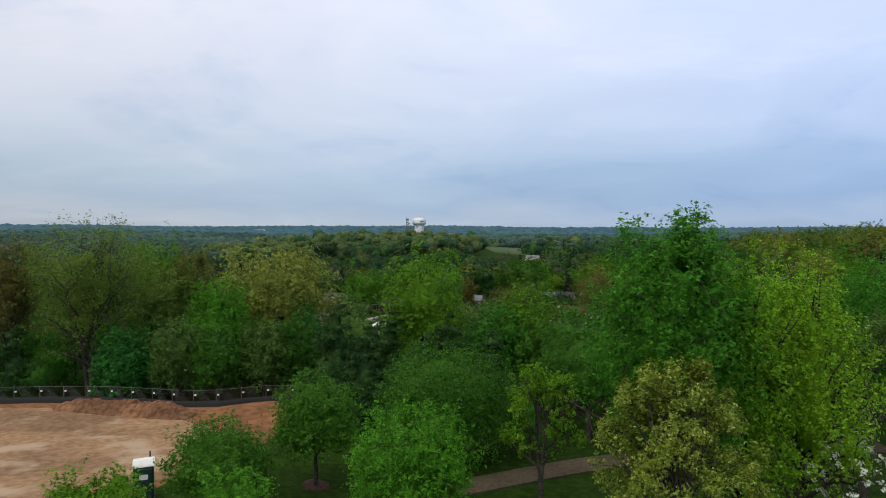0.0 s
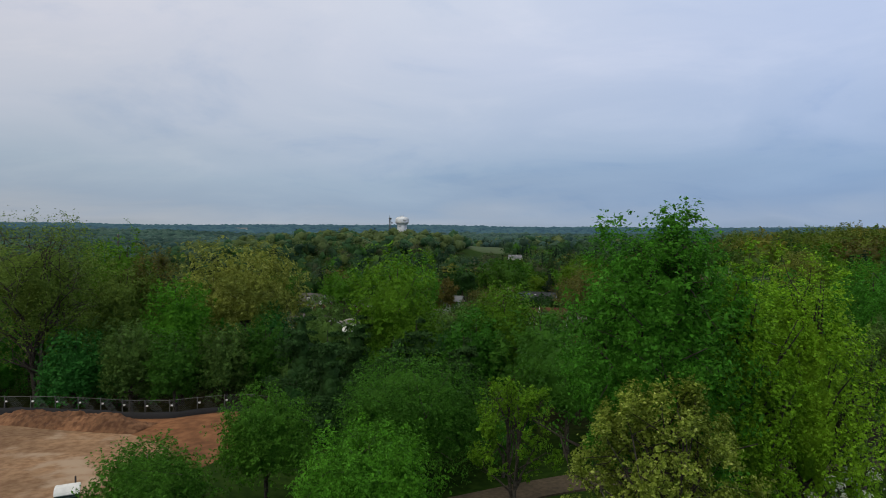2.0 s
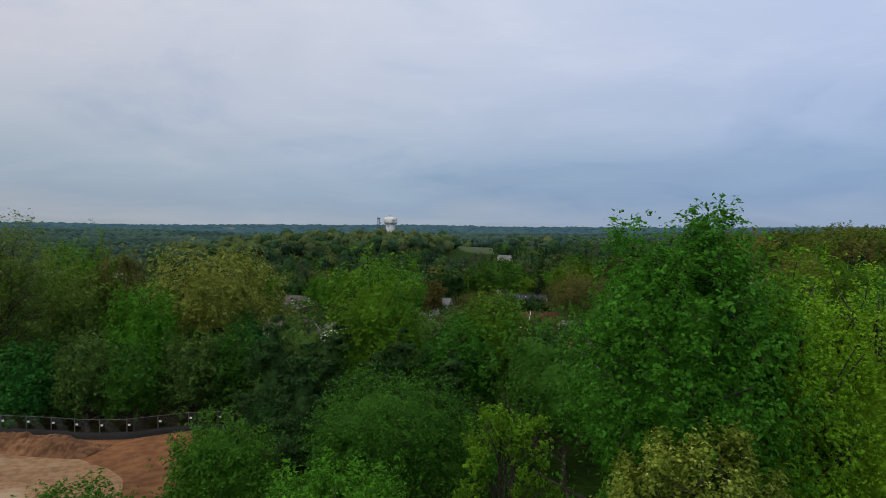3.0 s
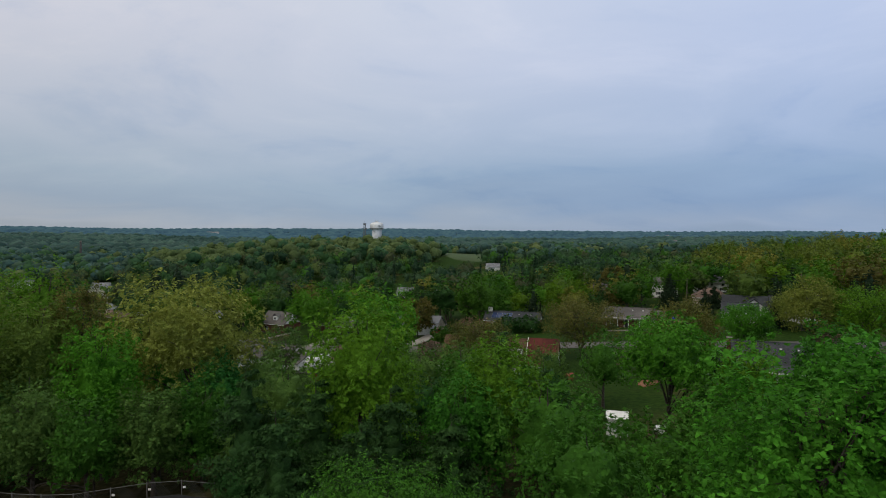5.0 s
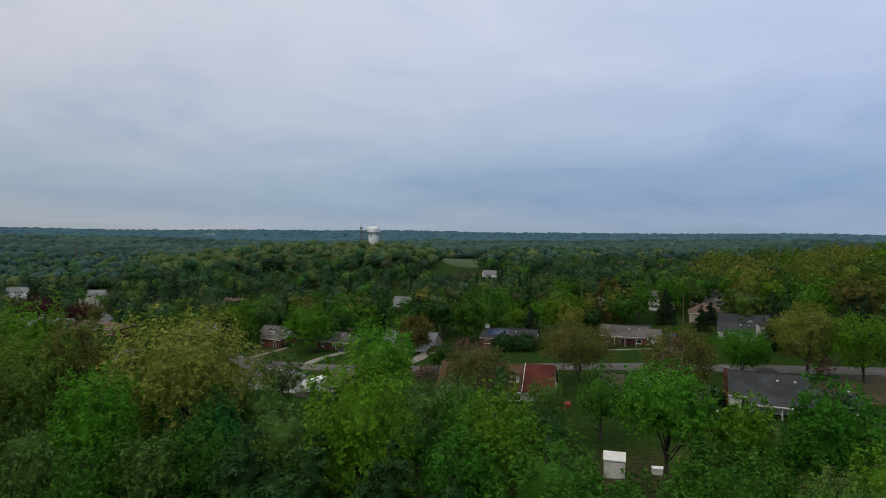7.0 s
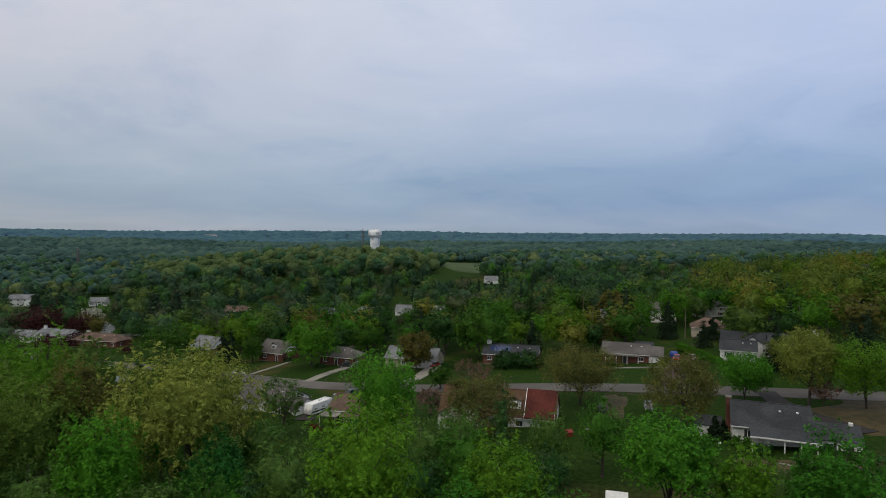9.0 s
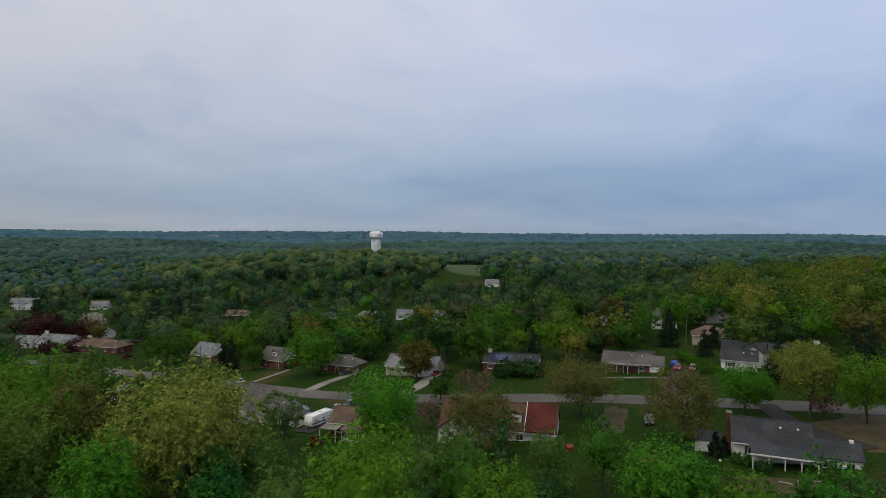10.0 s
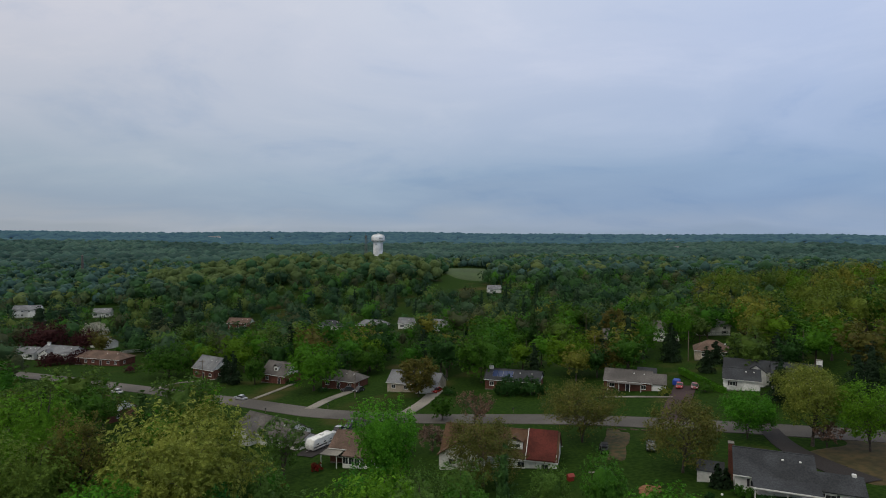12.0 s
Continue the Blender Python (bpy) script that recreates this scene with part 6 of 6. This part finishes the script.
def heap(name, line, wide, high, mat, label, seed):
    rng = np.random.default_rng(seed)
    n, k = 180, 31
    p = np.array([[np.interp(i / (n - 1), np.linspace(0, 1, len(line)), [q[a] for q in line]) for a in (0, 1)] for i in range(n)])
    t = unit(np.gradient(p, axis=0))
    v = []
    for i in range(n):
        for j in range(k):
            u = j / (k - 1) * 2 - 1
            q = p[i] + np.array([-t[i, 1], t[i, 0]]) * u * wide
            prof = (1 - u * u) * math.sin(math.pi * (i + 0.5) / n) ** 0.35
            h = high * prof * (0.62 + 0.75 * noise.noise(Vector((q[0] * 0.22, q[1] * 0.22, seed)))) + 0.55 * prof * noise.noise(Vector((q[0] * 1.1, q[1] * 1.1, seed))) + 0.2 * prof * noise.noise(Vector((q[0] * 3.1, q[1] * 3.1, seed)))
            v.append((q[0], q[1], ground_z(*q) + h - 0.12 + 0.15 * prof))
    f = [(i * k + j, i * k + j + 1, (i + 1) * k + j + 1, (i + 1) * k + j) for i in range(n - 1) for j in range(k - 1)]
    me = mesh_of(name, v, f, mat, False)
    return tagged(new(name, me), label, "earth heap", kind="stuff")


heap("earth_heap", [(-47.5, 79.5), (-43, 79.0), (-38, 77.5), (-32, 76.0), (-28, 75)], 2.8, 1.9, EARTH, "ridge of loose red-brown earth by the fence", 3)

FENCE = [(-75, 76), (-62, 80.5), (-51.4, 82.3), (-44, 82.6), (-37.2, 81.5), (-31.6, 79.9), (-27, 79.3), (-23.5, 81), (-19.5, 82.3), (-15.5, 82.6)]


def along(line, step):
    out, left = [], 0.0
    for (ax, ay), (bx, by) in zip(line, line[1:]):
        ln = math.hypot(bx - ax, by - ay)
        s = left
        while s < ln:
            out.append((ax + (bx - ax) * s / ln, ay + (by - ay) * s / ln))
            s += step
        left = s - ln
    return out


def fence():
    ob = tagged(new("chain_link_fence"), "grey chain-link fence with black silt cloth round the site", "fence")
    posts = along(FENCE, 3.05)
    mesh_mat, n, l, b = material("chain_link", 0.6, 0.6)
    b.inputs["Base Color"].default_value = (0.10, 0.104, 0.10, 1)
    pbm = box(0, 0, -0.4, 0.07, 0.07, 2.6)
    pole = part("post", pbm, FENCE_GREY, ob)
    pole.location = (*posts[0], ground_z(*posts[0]))
    for q in posts[1:]:
        c = child("post", pole.data, ob)
        c.location = (*q, ground_z(*q))
    wires, v, f = bmesh.new(), [], []
    for a, b2 in zip(posts, posts[1:]):
        za, zb = ground_z(*a), ground_z(*b2)
        rod((*a, za + 2.1), (*b2, zb + 2.1), 0.026, sides=5, bm=wires)
        for k in range(14):
            u = k / 14
            lo = Vector((a[0] + (b2[0] - a[0]) * u, a[1] + (b2[1] - a[1]) * u, za + (zb - za) * u + 0.1))
            for du in (2 / 14 * 4, -2 / 14 * 4):
                w = u + du
                if -0.01 <= w <= 1.01:
                    hi = Vector((a[0] + (b2[0] - a[0]) * w, a[1] + (b2[1] - a[1]) * w, za + (zb - za) * w + 2.08))
                    i = len(v)
                    v += [lo + Vector((0.012, 0.01, 0)), lo - Vector((0.012, 0.01, 0)), hi - Vector((0.012, 0.01, 0)), hi + Vector((0.012, 0.01, 0))]
                    f.append((i, i + 1, i + 2, i + 3))
        part("top_rail", wires, FENCE_GREY, ob)
        wires = bmesh.new()
    wires.free()
    child("wire_mesh", mesh_of("wire_mesh", [tuple(p) for p in v], f, mesh_mat), ob)
    cv, cf = [], []
    fine = along(FENCE, 0.75)
    for i, (x, y) in enumerate(fine):
        z = ground_z(x, y)
        sag = 0.18 * noise.noise(Vector((x * 0.6, y * 0.6, 2)))
        cv += [(x, y - 0.55, z - 0.1), (x + 0.05, y - 0.4, z + 0.35), (x, y - 0.28, z + 0.8 + sag), (x, y - 0.22, z + 0.8 + sag)]
    for i in range(len(fine) - 1):
        for j in range(3):
            cf.append((i * 4 + j, (i + 1) * 4 + j, (i + 1) * 4 + j + 1, i * 4 + j + 1))
    child("silt_cloth", mesh_of("silt_cloth", cv, cf, BLACK, True), ob, "black sagging silt cloth")
    for i, q in enumerate(posts[3:-1]):
        s = part("notice", box(0, 0, 0, 0.26, 0.03, 0.2), TRIM, ob, "small white notice plate")
        s.location = (q[0] + 0.3, q[1] - 0.14, ground_z(*q) + 1.45)
    return ob


fence()

# portable toilet
wc = thing("portable_toilet", -21.9, 49.4, 24, "dark green portable toilet with white roof", "toilet", z=ground_z(-21.9, 49.4) + 0.12)
wc.scale = (1.22,) * 3
GREEN_PLASTIC = plain("dark_green_plastic", (0.012, 0.035, 0.032), 0.5)
part("cabin", box(0, 0, 0.1, 1.15, 1.15, 2.0, 0.04), GREEN_PLASTIC, wc)
part("skid", box(0, 0, 0, 1.25, 1.25, 0.1), SHUTTER, wc)
top = prism([(-0.62, 0), (-0.55, 0.12), (-0.3, 0.34), (0.3, 0.34), (0.55, 0.12), (0.62, 0)], -0.62, 0.62)
bmesh.ops.bevel(top, geom=top.edges[:], offset=0.04, segments=2, affect="EDGES")
part("roof", top, TRIM, wc, "white translucent roof").location.z = 2.1
part("door", box(0, -0.6, 0.15, 0.9, 0.06, 1.85, 0.02), GREEN_PLASTIC, wc)
part("notice", box(0, -0.64, 1.35, 0.5, 0.02, 0.3), TRIM, wc)
part("vent_pipe", rod((0.35, 0.45, 2.0), (0.35, 0.45, 2.75), 0.05), SHUTTER, wc)

# stakes and a prop beside the lawn trees
st = thing("signpost", -6.3, 43.0, 10, "weathered wooden post with a sloping rail", "post")
part("post", box(0, 0, -0.3, 0.14, 0.14, 3.2), WOOD, st)
part("rail", rod((0, 0, 2.6), (2.6, 1.2, 3.3), 0.05), WOOD, st)
part("brace", rod((0, 0, 0.9), (0.5, -0.4, 0), 0.05), WOOD, st)
patch("mulch_ring", -9.8, 54.5, 1.5, 1.5, two_scale("mulch", (0.035, 0.018, 0.012), (0.07, 0.036, 0.024), 4.0, 0.5), "dark mulch ring at a tree's foot", "mulch", 0.12, 8, 0, 0.1, 5)

# ---- water tower and mast on the hill ----
tx, ty = -39.2, 980.0
tw = thing("water_tower", tx, ty, 0, "white pedestal water tower with a rounded tank", "water tower", z=-12.0)


def lathe(profile, sides=40):
    v, f = [], []
    for r, z in profile:
        v += [(r * math.cos(2 * math.pi * j / sides), r * math.sin(2 * math.pi * j / sides), z) for j in range(sides)]
    for i in range(len(profile) - 1):
        for j in range(sides):
            k = (j + 1) % sides
            f.append((i * sides + j, i * sides + k, (i + 1) * sides + k, (i + 1) * sides + j))
    return v, f


child("pedestal", mesh_of("pedestal", *lathe([(7.5, 0), (7.4, 38), (7.2, 41.5)]), TOWER_WHITE, True), tw)
child("tank", mesh_of("tank", *lathe([(7.2, 41.0), (8.8, 42.2), (9.9, 43.8), (10.4, 45.4), (10.4, 49.6), (9.8, 51.4), (8.0, 52.8), (4.5, 53.7), (0.4, 54.0)]), TOWER_WHITE, True), tw)
child("band", mesh_of("band", *lathe([(10.45, 43.9), (10.9, 43.9), (10.9, 44.9), (10.45, 44.9)]), STEEL, True), tw, "grey walkway band")
part("vent", rod((0, 0, 53.6), (0, 0, 55.4), 1.4, 1.0, 12), TOWER_WHITE, tw)
for s in (-1, 1):
    part("antenna", rod((s * 1.9, 0, 53.2), (s * 1.9, 0, 57.0), 0.3), STEEL, tw)
for k in range(4):
    part("marking", box(2.6 + 1.35 * k, -10.2 + 0.36 * k, 46.6, 0.9, 0.4, 2.4), STEEL, tw, "grey painted bars")
for k in range(3):
    part("panel_antenna", box(-4.6 + 1.1 * k, -7.0 - 0.4 * k, 38.0, 0.6, 0.5, 2.0), STEEL, tw)
mast = thing("lattice_mast", tx - 18.4, ty - 4, 0, "grey lattice radio mast beside the tower", "mast", z=-12.0)
for sx, sy in ((-1, -1), (1, -1), (1, 1), (-1, 1)):
    part("leg", rod((sx * 2.2, sy * 2.2, 0), (sx * 1.1, sy * 1.1, 52), 0.42), FENCE_GREY, mast)
for k in range(13):
    z0, z1 = k * 4.0, (k + 1) * 4.0
    a0, a1 = 2.2 - 1.1 * z0 / 52, 2.2 - 1.1 * z1 / 52
    b = rod((-a0, -a0, z0), (a1, -a1, z1), 0.24)
    rod((a0, -a0, z0), (-a1, -a1, z1), 0.24, bm=b)
    part("brace", b, FENCE_GREY, mast)
part("aerial", rod((-0.9, 0, 51), (-0.9, 0, 56), 0.22), FENCE_GREY, mast)
part("antenna_ring", box(0, 0, 50.0, 4.4, 1.2, 1.8), FENCE_GREY, mast)
part("antenna_ring", box(3.0, 0, 43.0, 2.0, 1.2, 1.6), FENCE_GREY, mast)

# ---- a tall stack and power pylons far off ----
stack = thing("chimney_stack", -438.0, 895.0, 0, "tall masonry stack in far woods, greyed as by haze", "chimney")
# brick shaft given a grey-tan colour that stands in for haze
part("shaft", rod((0, 0, -2), (0, 0, 32), 1.7, 1.2, 12), SHINGLE_TAN, stack)
part("collar", rod((0, 0, 31.2), (0, 0, 32.6), 1.5, 1.5, 12), CONCRETE, stack)


def pylon(x, y, high):
    ob = thing("transmission_pylon", x, y, 30, "pale steel transmission pylon in the far valley", "pylon", "pylons in the valley")
    for sx, sy in ((-1, -1), (1, -1), (1, 1), (-1, 1)):
        part("leg", rod((sx * 3.0, sy * 3.0, -2), (sx * 0.6, sy * 0.6, high), 0.35, 0.25), STEEL, ob)
    for k in (0.7, 0.83, 0.96):
        part("crossarm", rod((-5.0, 0, high * k), (5.0, 0, high * k), 0.35), STEEL, ob)


for px, py in ((960.0, 1490.0), (1050.0, 1500.0), (1078.0, 1510.0), (1105.0, 1500.0), (905.0, 1480.0)):
    pylon(px, py, 3.0 - ground_z(px, py))

# ---- poles and wires ----
POLES = [(131.0, 214.0), (152.0, 203.0), (178.0, 192.0), (100.0, 229.0), (70.0, 238.0)]
for x, y in POLES:
    p = thing("utility_pole", x, y, 62, "brown wooden utility pole with crossarm", "pole", "poles along the gardens")
    part("pole", rod((0, 0, -0.5), (0, 0, 10.5), 0.16, 0.11, 8), WOOD, p)
    part("crossarm", box(0, 0, 9.6, 2.4, 0.14, 0.16), WOOD, p)
    for k in (-1.0, 0, 1.0):
        part("insulator", rod((k, 0, 9.76), (k, 0, 9.96), 0.05), CONCRETE, p)
line = sorted(POLES)
for k in (-1.0, 1.0):
    run = []
    for (ax, ay), (bx, by) in zip(line, line[1:]):
        for i in range(8 if (bx, by) != line[-1] else 9):
            u = i / 8
            x, y = ax + (bx - ax) * u, ay + (by - ay) * u
            z = (ground_z(ax, ay) + 9.96) * (1 - u) + (ground_z(bx, by) + 9.96) * u - 1.6 * u * (1 - u)
            run.append((x + k * 0.47, y + k * 0.88, z))
    me = mesh_of("power_line", *tube(run, [0.025] * len(run), 4), BLACK, True)
    tagged(new("power_line", me), "thin dark overhead power line", "cable")

# ---- far buildings in the valley ----
for x, y, w, d, h in ((1304, 2990, 60, 24, 14), (1290, 2975, 30, 18, 20), (824, 1836, 44, 20, 12), (850, 1830, 30, 18, 11), (1008, 1884, 40, 18, 12), (559, 1500, 12, 9, 9), (578, 1498, 12, 9, 9), (602, 1496, 12, 9, 9), (624, 1494, 12, 9, 9), (1160, 1648, 40, 20, 12), (-939, 3140, 80, 25, 16)):
    far = thing("far_building", x, y, 10, "small pale building far off in the valley", "building", "far buildings")
    w, d, h = w * 0.7, d * 0.7, h * 0.7
    part("wall", box(0, 0, -4, w, d, h + 6), SIDING, far)
    r = part("roof", roof_mesh(w, d, d * 0.22, "gable", 0.6, 0.4), SHINGLE_PALE, far)
    r.location.z = h + 2

# ---- small garden and street things ----


def lone_pole(x, y, high, label):
    p = thing("utility_pole", x, y, 20, label, "pole")
    part("pole", rod((0, 0, -0.5), (0, 0, high), 0.15, 0.1, 8), WOOD, p)
    part("crossarm", box(0, 0, high - 0.8, 2.2, 0.14, 0.16), WOOD, p)
    for k in (-0.9, 0.9):
        part("insulator", rod((k, 0, high - 0.64), (k, 0, high - 0.44), 0.05), CONCRETE, p)


lone_pole(84.1, 296.0, 12.0, "pale wooden utility pole among garden trees")
lone_pole(91.6, 291.2, 11.0, "pale wooden utility pole among garden trees")
lone_pole(-13.0, 216.0, 9.0, "brown wooden pole beside a concrete drive")
lone_pole(-74.5, 262.0, 8.0, "brown wooden pole before a brick cottage")

lamp = thing("garden_lamp", 52.4, 116.0, 0, "white globe garden lamp on a dark post", "lamp")
part("post", rod((0, 0, -0.2), (0, 0, 1.7), 0.04, sides=8), SHUTTER, lamp)
globe = bmesh.new()
bmesh.ops.create_icosphere(globe, subdivisions=2, radius=0.2, matrix=Matrix.Translation((0, 0, 1.85)))
part("globe", globe, TRIM, lamp, "white glass globe")

for k, (x, y, turn) in enumerate(((58.8, 109.0, -35), (61.5, 109.4, 20), (63.0, 108.6, -10))):
    lg = thing("log", x, y, turn, "pale cut log lying in the grass", "log", "logs by the porch")
    part("wood", rod((-1.0, 0, 0.14), (1.0, 0, 0.14), 0.17, 0.15, 8), CONCRETE, lg)

for x, y, turn in ((-38.0, 204.5, 52), (-88.0, 250.5, 58), (64.8, 168.6, 60), (-20.0, 205.0, 54), (31.0, 182.5, 70)):
    mb = thing("mailbox", x, y, turn, "dark mailbox on a wooden post at the kerb", "mailbox", "mailboxes along the street")
    part("post", box(0, 0, -0.3, 0.1, 0.1, 1.3), WOOD, mb)
    bx_ = prism([(-0.22, 1.0), (0.22, 1.0), (0.22, 1.2), (0.12, 1.34), (-0.12, 1.34), (-0.22, 1.2)], -0.14, 0.14)
    part("box", bx_, SHUTTER, mb)

pf = tagged(new("picket_fence"), "white board fence round a back garden", "fence")
run = along([(-141, 337), (-133, 345), (-118, 341)], 1.2)
plank = part("board", box(0, 0, -0.2, 1.12, 0.06, 1.7), TRIM, pf)
for i, ((ax, ay), (bx2, by2)) in enumerate(zip(run, run[1:])):
    o = plank if i == 0 else child("board", plank.data, pf)
    o.matrix_basis = pose((ax + bx2) / 2, (ay + by2) / 2, ground_z(ax, ay), 0, 0, math.degrees(math.atan2(by2 - ay, bx2 - ax)))

bd = thing("timber_beam", 38.0, 135.0, -8, "pale timber beam lying on the lawn", "timber")
part("beam", box(0, 0, 0, 2.6, 0.4, 0.2, 0.02), CONCRETE, bd)
for x, y in ((52.0, 159.6), (54.5, 158.6), (56.6, 157.4), (50.0, 160.4)):
    st = thing("edging_stone", x, y, -25, "pale edging stone along the street", "stone", "edging stones")
    part("stone", box(0, 0, -0.1, 1.9, 0.4, 0.28, 0.08), GRAVEL, st)
tub = thing("playhouse", 32.7, 132.4, 15, "small red plastic play hut on a lawn", "toy")
RED_PLASTIC = plain("red_plastic", (0.24, 0.03, 0.02), 0.5)
part("body", box(0, 0, 0, 1.1, 0.9, 0.9, 0.08), RED_PLASTIC, tub)
part("roof", prism([(-0.6, 0.9), (0, 1.35), (0.6, 0.9)], -0.65, 0.65), RED_PLASTIC, tub)
